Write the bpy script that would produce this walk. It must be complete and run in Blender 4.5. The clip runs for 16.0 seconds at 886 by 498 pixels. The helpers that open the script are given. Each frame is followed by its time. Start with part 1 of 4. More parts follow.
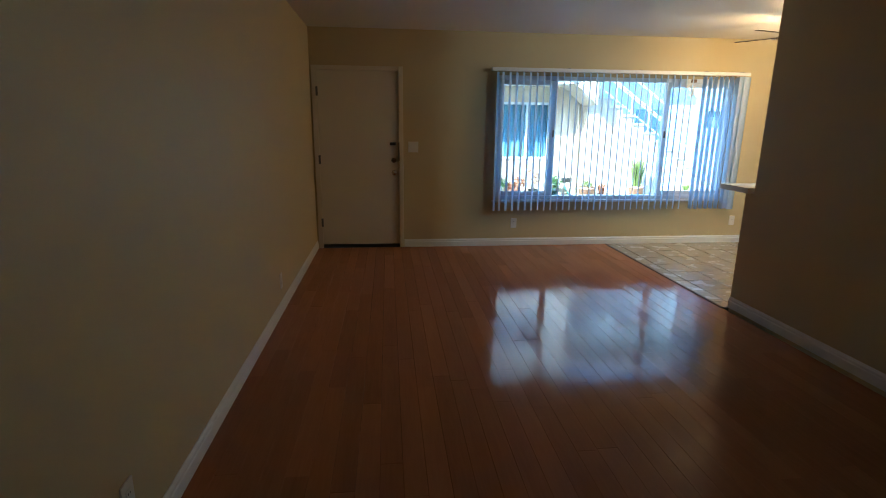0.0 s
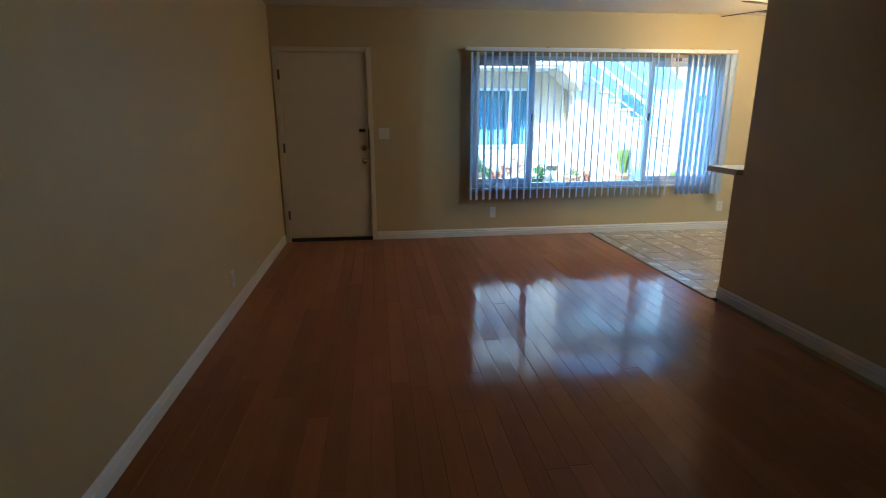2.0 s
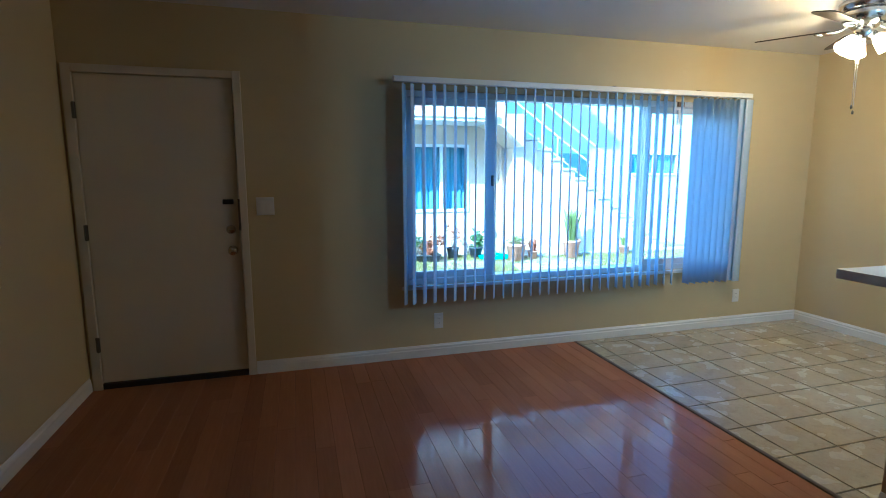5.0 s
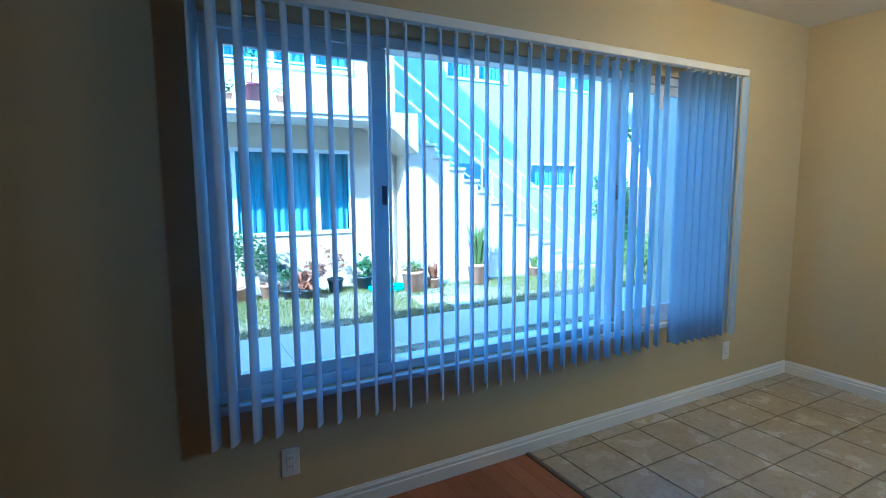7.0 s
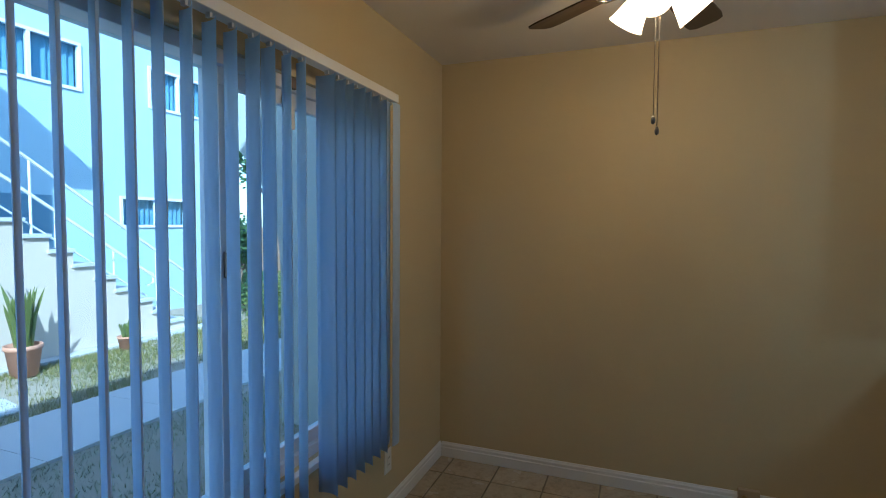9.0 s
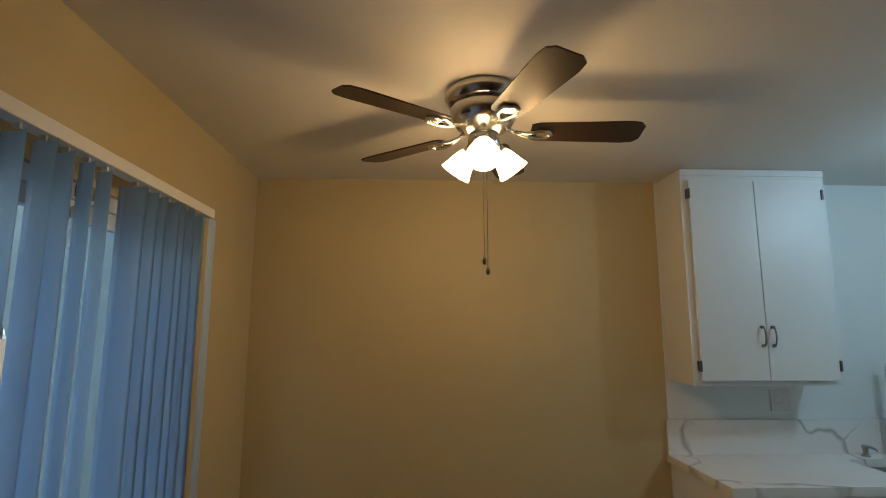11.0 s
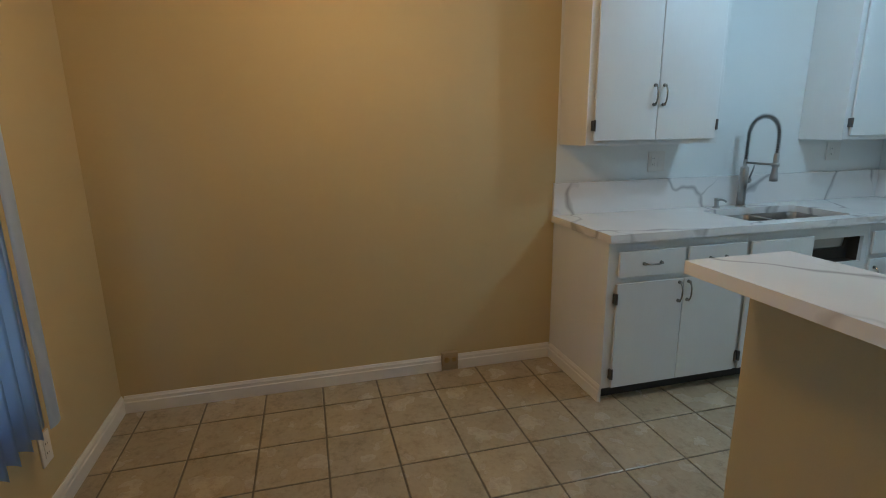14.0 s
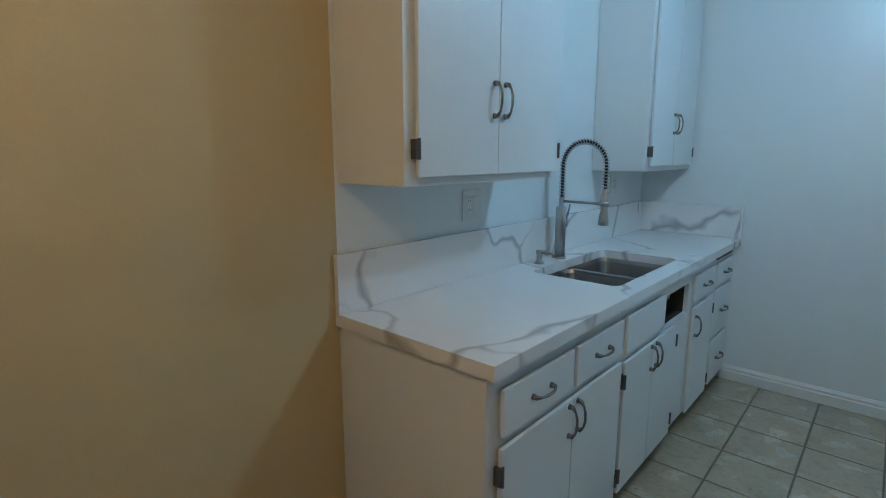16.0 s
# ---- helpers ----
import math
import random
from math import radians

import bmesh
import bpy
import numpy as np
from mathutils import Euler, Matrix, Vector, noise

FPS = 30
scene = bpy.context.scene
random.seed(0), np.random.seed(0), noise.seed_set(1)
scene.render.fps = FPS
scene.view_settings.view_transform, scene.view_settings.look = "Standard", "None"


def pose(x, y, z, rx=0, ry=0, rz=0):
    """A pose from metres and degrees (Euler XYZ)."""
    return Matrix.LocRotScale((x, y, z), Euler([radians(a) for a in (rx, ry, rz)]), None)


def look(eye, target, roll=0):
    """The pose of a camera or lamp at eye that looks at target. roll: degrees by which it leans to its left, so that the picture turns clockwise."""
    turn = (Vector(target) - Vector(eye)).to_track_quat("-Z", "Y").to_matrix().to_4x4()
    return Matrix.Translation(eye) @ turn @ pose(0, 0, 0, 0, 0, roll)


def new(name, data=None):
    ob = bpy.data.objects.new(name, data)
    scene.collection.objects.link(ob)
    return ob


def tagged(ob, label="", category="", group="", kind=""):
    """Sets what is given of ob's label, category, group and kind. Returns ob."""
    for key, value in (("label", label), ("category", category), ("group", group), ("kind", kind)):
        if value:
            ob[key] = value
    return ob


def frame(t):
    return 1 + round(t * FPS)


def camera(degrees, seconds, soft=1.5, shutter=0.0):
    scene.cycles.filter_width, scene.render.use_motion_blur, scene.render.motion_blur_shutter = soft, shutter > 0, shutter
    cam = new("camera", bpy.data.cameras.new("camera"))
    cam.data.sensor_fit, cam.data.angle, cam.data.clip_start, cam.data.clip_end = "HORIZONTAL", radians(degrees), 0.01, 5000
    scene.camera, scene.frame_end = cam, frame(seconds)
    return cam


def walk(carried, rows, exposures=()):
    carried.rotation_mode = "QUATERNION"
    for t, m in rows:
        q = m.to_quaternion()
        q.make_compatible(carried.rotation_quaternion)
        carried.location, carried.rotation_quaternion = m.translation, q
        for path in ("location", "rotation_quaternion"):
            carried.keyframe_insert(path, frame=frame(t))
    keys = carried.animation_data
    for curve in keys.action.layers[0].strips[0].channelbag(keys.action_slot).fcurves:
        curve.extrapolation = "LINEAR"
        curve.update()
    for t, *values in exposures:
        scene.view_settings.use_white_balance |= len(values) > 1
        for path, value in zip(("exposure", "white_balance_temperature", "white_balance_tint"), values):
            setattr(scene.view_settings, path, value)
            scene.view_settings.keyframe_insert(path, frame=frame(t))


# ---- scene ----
cam = camera(82.0, 16.0, soft=1.0)


def aim(x, y, z, yaw, pitch, roll):
    """The camera at a place, turned by yaw, tilted by pitch and leaning by roll."""
    return Matrix.Translation((x, y, z)) @ pose(0, 0, 0, 90 + pitch, 0, yaw) @ pose(0, 0, 0, 0, 0, roll)


PATH = [
    (0.0, aim(0.840, -5.979, 1.428, -6.17, -13.68, 0.58)),
    (0.5, aim(0.879, -5.923, 1.375, -6.80, -15.45, 0.65)),
    (1.0, aim(0.976, -5.898, 1.296, -5.77, -16.74, -0.22)),
    (1.5, aim(0.970, -5.856, 1.344, -6.98, -17.31, -0.94)),
    (2.0, aim(1.052, -5.700, 1.355, -7.17, -14.59, -0.22)),
    (2.5, aim(1.183, -5.483, 1.321, -7.55, -10.75, 0.77)),
    (3.0, aim(1.181, -5.155, 1.378, -10.42, -9.54, -0.04)),
    (3.5, aim(1.249, -4.820, 1.356, -10.88, -8.71, -0.44)),
    (3.7, aim(1.221, -4.680, 1.403, -12.06, -9.12, -0.13)),
    (5.8, aim(1.505, -3.013, 1.385, -18.33, -8.01, -0.25)),
    (6.0, aim(1.560, -2.862, 1.409, -19.47, -8.40, 0.01)),
    (6.5, aim(1.719, -2.505, 1.409, -22.86, -8.01, -0.22)),
    (7.0, aim(1.970, -2.002, 1.372, -28.39, -6.90, -0.37)),
    (7.5, aim(2.247, -1.703, 1.353, -33.80, -6.23, -0.47)),
    (8.0, aim(2.534, -1.411, 1.405, -43.39, -6.43, -0.53)),
    (8.5, aim(2.804, -1.217, 1.420, -55.37, -5.49, -0.33)),
    (9.0, aim(2.948, -1.151, 1.471, -68.98, -2.87, 0.38)),
    (9.5, aim(3.017, -1.112, 1.595, -80.65, 2.07, 1.41)),
    (9.7, aim(3.049, -1.086, 1.669, -84.36, 4.30, 1.35)),
    (11.8, aim(2.953, -0.956, 1.536, -95.43, 6.18, -0.46)),
    (12.0, aim(3.019, -1.013, 1.591, -95.56, 2.19, -1.70)),
    (12.5, aim(2.981, -0.958, 1.501, -96.97, -4.36, -1.00)),
    (13.0, aim(3.014, -0.939, 1.456, -99.17, -9.45, -0.28)),
    (13.5, aim(3.074, -0.952, 1.410, -102.19, -12.67, -0.59)),
    (14.0, aim(3.249, -0.978, 1.381, -104.82, -13.33, -0.75)),
    (14.5, aim(3.527, -1.054, 1.358, -106.39, -11.59, -0.89)),
    (15.0, aim(3.986, -1.079, 1.374, -113.98, -11.29, -0.20)),
    (15.5, aim(4.367, -1.211, 1.354, -125.14, -10.64, -0.70)),
    (16.0, aim(4.649, -1.419, 1.369, -138.45, -10.52, 0.06)),
]
EXPOSURES = [(0.0, 3.28, 5250, 3), (2.5, 3.33, 4800, 1), (3.5, 3.27, 4480, 0), (6.0, 2.86, 4200, -1), (7.0, 2.54, 4100, -1), (7.5, 2.3, 4100, -1), (8.0, 2.0, 4150, 0), (8.5, 1.68, 4300, 1), (9.0, 1.42, 4750, 6), (9.5, 1.32, 5450, 6),
             (12.0, 1.5, 5900, 7), (12.5, 1.58, 5850, 8), (13.5, 1.85, 5700, 9), (14.5, 1.86, 5450, 8), (16.0, 1.78, 4950, 4)]
walk(cam, PATH, EXPOSURES)

# ---- world, sun and lamps ----
SUN_WAY = Vector((0.80, 0.54, -0.66)).normalized()      # the way the sunlight travels
world = bpy.data.worlds.new("sky")
scene.world = world
world.use_nodes = True
wn = world.node_tree.nodes
sky = wn.new("ShaderNodeTexSky")
sky.sky_type, sky.sun_disc = "NISHITA", False
sky.sun_elevation = math.asin(-SUN_WAY.z)
sky.sun_rotation = math.atan2(-SUN_WAY.x, -SUN_WAY.y)
world.node_tree.links.new(sky.outputs[0], wn["Background"].inputs[0])
wn["Background"].inputs[1].default_value = 0.15

sun_data = bpy.data.lights.new("sun", "SUN")
sun_data.energy, sun_data.angle, sun_data.color = 3.5, radians(0.5), (1.0, 0.94, 0.84)
sun = new("sun", sun_data)
sun.matrix_world = look((0, 0, 30), Vector((0, 0, 30)) + SUN_WAY)

FAN_X, FAN_Y = 4.76, -1.19
FAN_WATTS, KITCHEN_WATTS = 1.85, 4.45
FAN_COLOR, KITCHEN_COLOR = (1.0, 0.57, 0.21), (0.58, 0.84, 1.0)


def lamp(name, where, watts, color, size):
    data = bpy.data.lights.new(name, "POINT")
    data.energy, data.color, data.shadow_soft_size = watts, color, size
    ob = new(name, data)
    ob.location = where
    return ob


# ---- materials ----
def mat(name, color, rough=0.5, metal=0.0, grain=0.0, scale=40.0, blotch=0.0, bscale=2.0, bump=0.0, spec=0.5, emit=0.0,
        per_object=0.0, stretch=(1, 1, 1), coat=0.0):
    """A painted, stone or metal surface: fine grain, broad blotches and a fine relief."""
    m = bpy.data.materials.new(name)
    m.use_nodes = True
    nt = m.node_tree
    n, link = nt.nodes, nt.links.new
    p = n["Principled BSDF"]
    p.inputs["Roughness"].default_value, p.inputs["Metallic"].default_value = rough, metal
    p.inputs["Specular IOR Level"].default_value = spec
    p.inputs["Coat Weight"].default_value = coat
    p.inputs["Base Color"].default_value = (*color, 1)
    if emit:
        p.inputs["Emission Color"].default_value, p.inputs["Emission Strength"].default_value = (*color, 1), emit
    if not (grain or blotch or bump or per_object):
        return m
    co = n.new("ShaderNodeTexCoord")
    mp = n.new("ShaderNodeMapping")
    mp.inputs["Scale"].default_value = stretch
    link(co.outputs["Object"], mp.inputs["Vector"])
    fine, broad = n.new("ShaderNodeTexNoise"), n.new("ShaderNodeTexNoise")
    fine.inputs["Scale"].default_value, broad.inputs["Scale"].default_value = scale, bscale
    fine.inputs["Detail"].default_value, broad.inputs["Detail"].default_value = 4, 3
    link(mp.outputs[0], fine.inputs["Vector"])
    link(mp.outputs[0], broad.inputs["Vector"])
    total = n.new("ShaderNodeMath")
    total.operation = "MULTIPLY_ADD"
    total.inputs[1].default_value = grain
    link(fine.outputs["Fac"], total.inputs[0])
    add = n.new("ShaderNodeMath")
    add.operation = "MULTIPLY_ADD"
    add.inputs[1].default_value = blotch
    link(broad.outputs["Fac"], add.inputs[0])
    add.inputs[2].default_value = 1 - grain / 2 - blotch / 2 - per_object / 2
    link(add.outputs[0], total.inputs[2])
    last = total
    if per_object:
        info, rnd = n.new("ShaderNodeObjectInfo"), n.new("ShaderNodeMath")
        rnd.operation, rnd.inputs[1].default_value = "MULTIPLY_ADD", per_object
        link(info.outputs["Random"], rnd.inputs[0])
        link(total.outputs[0], rnd.inputs[2])
        last = rnd
    mix = n.new("ShaderNodeVectorMath")
    mix.operation = "SCALE"
    mix.inputs[0].default_value = color
    link(last.outputs[0], mix.inputs["Scale"])
    link(mix.outputs[0], p.inputs["Base Color"])
    ro = n.new("ShaderNodeMath")
    ro.operation, ro.inputs[1].default_value, ro.inputs[2].default_value = "MULTIPLY_ADD", 0.16, rough - 0.08
    link(broad.outputs["Fac"], ro.inputs[0])
    link(ro.outputs[0], p.inputs["Roughness"])
    if bump:
        b = n.new("ShaderNodeBump")
        b.inputs["Strength"].default_value, b.inputs["Distance"].default_value = bump, 0.004
        link(fine.outputs["Fac"], b.inputs["Height"])
        link(b.outputs[0], p.inputs["Normal"])
    return m


def marble():
    """White quartz with wandering grey veins."""
    m = mat("white_quartz", (0.80, 0.79, 0.77), 0.22, grain=0.02, scale=90, blotch=0.05, bscale=3)
    nt = m.node_tree
    n, link = nt.nodes, nt.links.new
    p = n["Principled BSDF"]
    base = p.inputs["Base Color"].links[0].from_socket
    co, warp, cell = n.new("ShaderNodeTexCoord"), n.new("ShaderNodeTexNoise"), n.new("ShaderNodeTexVoronoi")
    warp.inputs["Scale"].default_value, warp.inputs["Detail"].default_value = 1.9, 3
    mixv = n.new("ShaderNodeVectorMath")
    mixv.operation = "MULTIPLY_ADD"
    mixv.inputs[1].default_value = (0.55, 0.55, 0.55)
    link(warp.outputs["Color"], mixv.inputs[0])
    link(co.outputs["Object"], mixv.inputs[2])
    link(co.outputs["Object"], warp.inputs["Vector"])
    cell.feature = "DISTANCE_TO_EDGE"
    cell.inputs["Scale"].default_value = 1.3
    link(mixv.outputs[0], cell.inputs["Vector"])
    patch = n.new("ShaderNodeTexNoise")
    patch.inputs["Scale"].default_value, patch.inputs["Detail"].default_value = 3.0, 2
    link(co.outputs["Object"], patch.inputs["Vector"])
    wide = n.new("ShaderNodeMapRange")
    wide.inputs["From Min"].default_value, wide.inputs["From Max"].default_value = 0.38, 0.72
    wide.inputs["To Min"].default_value, wide.inputs["To Max"].default_value = 0.005, 0.042
    link(patch.outputs["Fac"], wide.inputs["Value"])
    ramp = n.new("ShaderNodeMapRange")
    ramp.inputs["From Min"].default_value = 0.0
    ramp.inputs["To Min"].default_value, ramp.inputs["To Max"].default_value = 1.0, 0.0
    link(cell.outputs["Distance"], ramp.inputs["Value"])
    link(wide.outputs[0], ramp.inputs["From Max"])
    pr = n.new("ShaderNodeMapRange")
    pr.inputs["From Min"].default_value, pr.inputs["From Max"].default_value = 0.39, 0.55
    link(patch.outputs["Fac"], pr.inputs["Value"])
    mul = n.new("ShaderNodeMath")
    mul.operation = "MULTIPLY"
    link(ramp.outputs[0], mul.inputs[0])
    link(pr.outputs[0], mul.inputs[1])
    mix = n.new("ShaderNodeMix")
    mix.data_type = "RGBA"
    mix.inputs["B"].default_value = (0.42, 0.41, 0.40, 1)
    link(mul.outputs[0], mix.inputs["Factor"])
    link(base, mix.inputs["A"])
    link(mix.outputs["Result"], p.inputs["Base Color"])
    return m


def tile_mat():
    """Mottled ceramic: buff ground with greyer clouds and rust-brown flecks."""
    m = mat("mottled_tile", (0.43, 0.365, 0.25), 0.26, grain=0.30, scale=40, blotch=0.38, bscale=7, per_object=0.12, bump=0.10, coat=0.7)
    m.node_tree.nodes["Principled BSDF"].inputs["Coat Roughness"].default_value = 0.22
    nt = m.node_tree
    n, link = nt.nodes, nt.links.new
    p = n["Principled BSDF"]
    base = p.inputs["Base Color"].links[0].from_socket
    co, info, off = n.new("ShaderNodeTexCoord"), n.new("ShaderNodeObjectInfo"), n.new("ShaderNodeVectorMath")
    off.operation = "ADD"
    link(co.outputs["Object"], off.inputs[0])
    link(info.outputs["Location"], off.inputs[1])
    fleck = n.new("ShaderNodeTexNoise")
    fleck.inputs["Scale"].default_value, fleck.inputs["Detail"].default_value, fleck.inputs["Roughness"].default_value = 14, 8, 0.75
    link(off.outputs[0], fleck.inputs["Vector"])
    for node in [q for q in n if q.type == "TEX_NOISE" and q != fleck]:
        link(off.outputs[0], node.inputs["Vector"])
    ramp = n.new("ShaderNodeMapRange")
    ramp.inputs["From Min"].default_value, ramp.inputs["From Max"].default_value, ramp.inputs["To Max"].default_value = 0.48, 0.74, 0.70
    link(fleck.outputs["Fac"], ramp.inputs["Value"])
    mix = n.new("ShaderNodeMix")
    mix.data_type = "RGBA"
    mix.inputs["B"].default_value = (0.15, 0.11, 0.06, 1)
    link(ramp.outputs[0], mix.inputs["Factor"])
    link(base, mix.inputs["A"])
    link(mix.outputs["Result"], p.inputs["Base Color"])
    return m


def wood_mat():
    """Reddish-brown laminate boards with long grain and a worn satin gloss."""
    m = mat("red_brown_board", (0.35, 0.140, 0.060), 0.10, grain=0.30, scale=9, blotch=0.25, bscale=1.6, per_object=0.22,
            stretch=(9, 0.6, 1), spec=0.13, coat=0.0)
    nt = m.node_tree
    n = nt.nodes
    info, co, off = n.new("ShaderNodeObjectInfo"), n.new("ShaderNodeTexCoord"), n.new("ShaderNodeVectorMath")
    off.operation = "ADD"
    nt.links.new(co.outputs["Object"], off.inputs[0])
    nt.links.new(info.outputs["Location"], off.inputs[1])
    nt.links.new(off.outputs[0], [q for q in n if q.type == "MAPPING"][0].inputs["Vector"])
    # each board lies a hair out of level and slightly cupped, which breaks up what it mirrors
    p, geo, lean = n["Principled BSDF"], n.new("ShaderNodeNewGeometry"), n.new("ShaderNodeCombineXYZ")
    for socket, step, reach in (("X", 1.0, 0.016), ("Y", 37.0, 0.010)):
        mul, frac, spread = n.new("ShaderNodeMath"), n.new("ShaderNodeMath"), n.new("ShaderNodeMath")
        mul.operation, frac.operation, spread.operation = "MULTIPLY", "FRACT", "MULTIPLY_ADD"
        mul.inputs[1].default_value = step
        spread.inputs[1].default_value, spread.inputs[2].default_value = reach, -reach / 2
        nt.links.new(info.outputs["Random"], mul.inputs[0])
        nt.links.new(mul.outputs[0], frac.inputs[0])
        nt.links.new(frac.outputs[0], spread.inputs[0])
        nt.links.new(spread.outputs[0], lean.inputs[socket])
    ripple, soft_bump = n.new("ShaderNodeTexNoise"), n.new("ShaderNodeBump")
    ripple.inputs["Scale"].default_value, ripple.inputs["Detail"].default_value = 6.0, 1
    nt.links.new(off.outputs[0], ripple.inputs["Vector"])
    soft_bump.inputs["Strength"].default_value, soft_bump.inputs["Distance"].default_value = 0.25, 0.0025
    tilt = n.new("ShaderNodeVectorMath")
    nt.links.new(geo.outputs["Normal"], tilt.inputs[0])
    nt.links.new(lean.outputs[0], tilt.inputs[1])
    nt.links.new(ripple.outputs["Fac"], soft_bump.inputs["Height"])
    nt.links.new(tilt.outputs[0], soft_bump.inputs["Normal"])
    nt.links.new(soft_bump.outputs[0], p.inputs["Normal"])
    return m


def glass(name, tint=(0.87, 0.96, 1.0), gloss=0.04):
    """A thin clear pane: seen through, with a faint mirror gloss."""
    m = bpy.data.materials.new(name)
    m.use_nodes = True
    n, link = m.node_tree.nodes, m.node_tree.links.new
    n.remove(n["Principled BSDF"])
    a, b, mix = n.new("ShaderNodeBsdfTransparent"), n.new("ShaderNodeBsdfGlossy"), n.new("ShaderNodeMixShader")
    a.inputs[0].default_value, b.inputs["Roughness"].default_value, mix.inputs[0].default_value = (*tint, 1), 0.01, gloss
    link(a.outputs[0], mix.inputs[1])
    link(b.outputs[0], mix.inputs[2])
    link(mix.outputs[0], n["Material Output"].inputs[0])
    return m


def thin(name, color, through_color, share, rough=0.5):
    """A thin sheet (vane, leaf, shade) that lets part of the light through."""
    m = bpy.data.materials.new(name)
    m.use_nodes = True
    n, link = m.node_tree.nodes, m.node_tree.links.new
    p = n["Principled BSDF"]
    p.inputs["Base Color"].default_value, p.inputs["Roughness"].default_value = (*color, 1), rough
    tr, mix = n.new("ShaderNodeBsdfTranslucent"), n.new("ShaderNodeMixShader")
    tr.inputs[0].default_value, mix.inputs[0].default_value = (*through_color, 1), share
    link(p.outputs[0], mix.inputs[1])
    link(tr.outputs[0], mix.inputs[2])
    link(mix.outputs[0], n["Material Output"].inputs[0])
    return m


WALL = mat("tan_wall_paint", (0.56, 0.46, 0.255), 0.55, grain=0.03, scale=160, blotch=0.06, bscale=1.5, bump=0.12, spec=0.35)
WHITE_WALL = mat("white_wall_paint", (0.76, 0.78, 0.76), 0.33, grain=0.02, scale=120, blotch=0.05, bscale=1.5, bump=0.05)
CEILING = mat("ceiling_paint", (0.72, 0.70, 0.66), 0.7, grain=0.04, scale=200, blotch=0.05, bscale=1.2, bump=0.15)
TRIM = mat("white_trim_paint", (0.78, 0.77, 0.73), 0.35, grain=0.02, scale=60, blotch=0.05, bscale=3)
DOOR_PAINT = mat("cream_door_paint", (0.70, 0.64, 0.50), 0.4, grain=0.03, scale=60, blotch=0.06, bscale=2, bump=0.03)
CABINET = mat("white_cabinet_paint", (0.74, 0.755, 0.74), 0.42, grain=0.03, scale=25, blotch=0.04, bscale=2, bump=0.06, stretch=(6, 6, 0.6))
QUARTZ, TILE, BOARD = marble(), tile_mat(), wood_mat()
GROUT = mat("dark_grout", (0.14, 0.118, 0.08), 0.85, grain=0.3, scale=60, blotch=0.2)
UNDERLAY = mat("dark_underlay", (0.09, 0.035, 0.018), 0.8, grain=0.1)
STEEL = mat("brushed_steel", (0.44, 0.44, 0.43), 0.34, 1.0, grain=0.12, scale=50, stretch=(1, 1, 14), blotch=0.05)
CHROME = mat("satin_nickel", (0.60, 0.57, 0.52), 0.2, 1.0, grain=0.05, scale=40)
HANDLE = mat("brushed_pewter", (0.30, 0.295, 0.28), 0.22, 1.0, grain=0.08, scale=60)
PEWTER = mat("dark_pewter", (0.16, 0.155, 0.15), 0.32, 1.0, grain=0.1, scale=80)
BRASS = mat("old_brass", (0.50, 0.36, 0.16), 0.35, 1.0, grain=0.15, scale=60)
BLACK = mat("black_rubber", (0.015, 0.014, 0.013), 0.6, grain=0.2, scale=40)
SLOT_SHADE = mat("slot_shade", (0.045, 0.035, 0.025), 0.8, grain=0.3, scale=12)
TOE = mat("dark_toe_kick", (0.05, 0.048, 0.045), 0.6, grain=0.2, scale=20)
PLATE = mat("white_plastic_plate", (0.74, 0.73, 0.69), 0.35, grain=0.02, scale=40)
SLOT = mat("dark_slot", (0.03, 0.03, 0.03), 0.6)
VINYL = mat("white_vinyl_frame", (0.76, 0.79, 0.82), 0.35, grain=0.03, scale=40, blotch=0.06, bscale=4)
# white vinyl; the skylight's blue is put into both of its colours
VANE = thin("sky_tinted_white_vane", (0.60, 0.68, 0.78), (0.48, 0.74, 0.99), 0.38, 0.45)
BLADE = mat("dark_walnut_blade", (0.024, 0.014, 0.009), 0.35, grain=0.4, scale=8, stretch=(1, 10, 1), blotch=0.2)
SHADE = thin("frosted_glass_shade", (0.9, 0.86, 0.78), (1.0, 0.95, 0.85), 0.6, 0.4)
shade_p = SHADE.node_tree.nodes["Principled BSDF"]
shade_p.inputs["Emission Color"].default_value, shade_p.inputs["Emission Strength"].default_value = (1.0, 0.80, 0.52, 1), 2.2
DIFFUSER = mat("lit_diffuser", (0.85, 0.94, 1.0), 0.4, emit=1.4)
PANE = glass("clear_pane")
STUCCO = mat("cream_stucco", (0.58, 0.50, 0.39), 0.85, grain=0.12, scale=35, blotch=0.1, bscale=0.8, bump=0.5)
STUCCO_PALE = mat("pale_stucco", (0.66, 0.64, 0.60), 0.85, grain=0.12, scale=35, blotch=0.1, bscale=0.8, bump=0.5)
STUCCO_GREY = mat("grey_green_stucco", (0.36, 0.40, 0.38), 0.85, grain=0.12, scale=35, blotch=0.1, bscale=0.8, bump=0.5)
# the blue of open shade is put into the rear wall's colour
STUCCO_SHADED = mat("shade_blue_stucco", (0.42, 0.55, 0.62), 0.85, grain=0.12, scale=35, blotch=0.1, bscale=0.8, bump=0.5)
CONCRETE = mat("pale_concrete", (0.50, 0.50, 0.48), 0.85, grain=0.15, scale=25, blotch=0.2, bscale=1.2, bump=0.3, per_object=0.08)
SOIL = mat("dry_lawn_soil", (0.30, 0.26, 0.19), 0.95, grain=0.5, scale=9, blotch=0.6, bscale=1.3, bump=0.6)
TERRACOTTA = mat("terracotta", (0.48, 0.25, 0.15), 0.75, grain=0.15, scale=25, blotch=0.25, bscale=6)
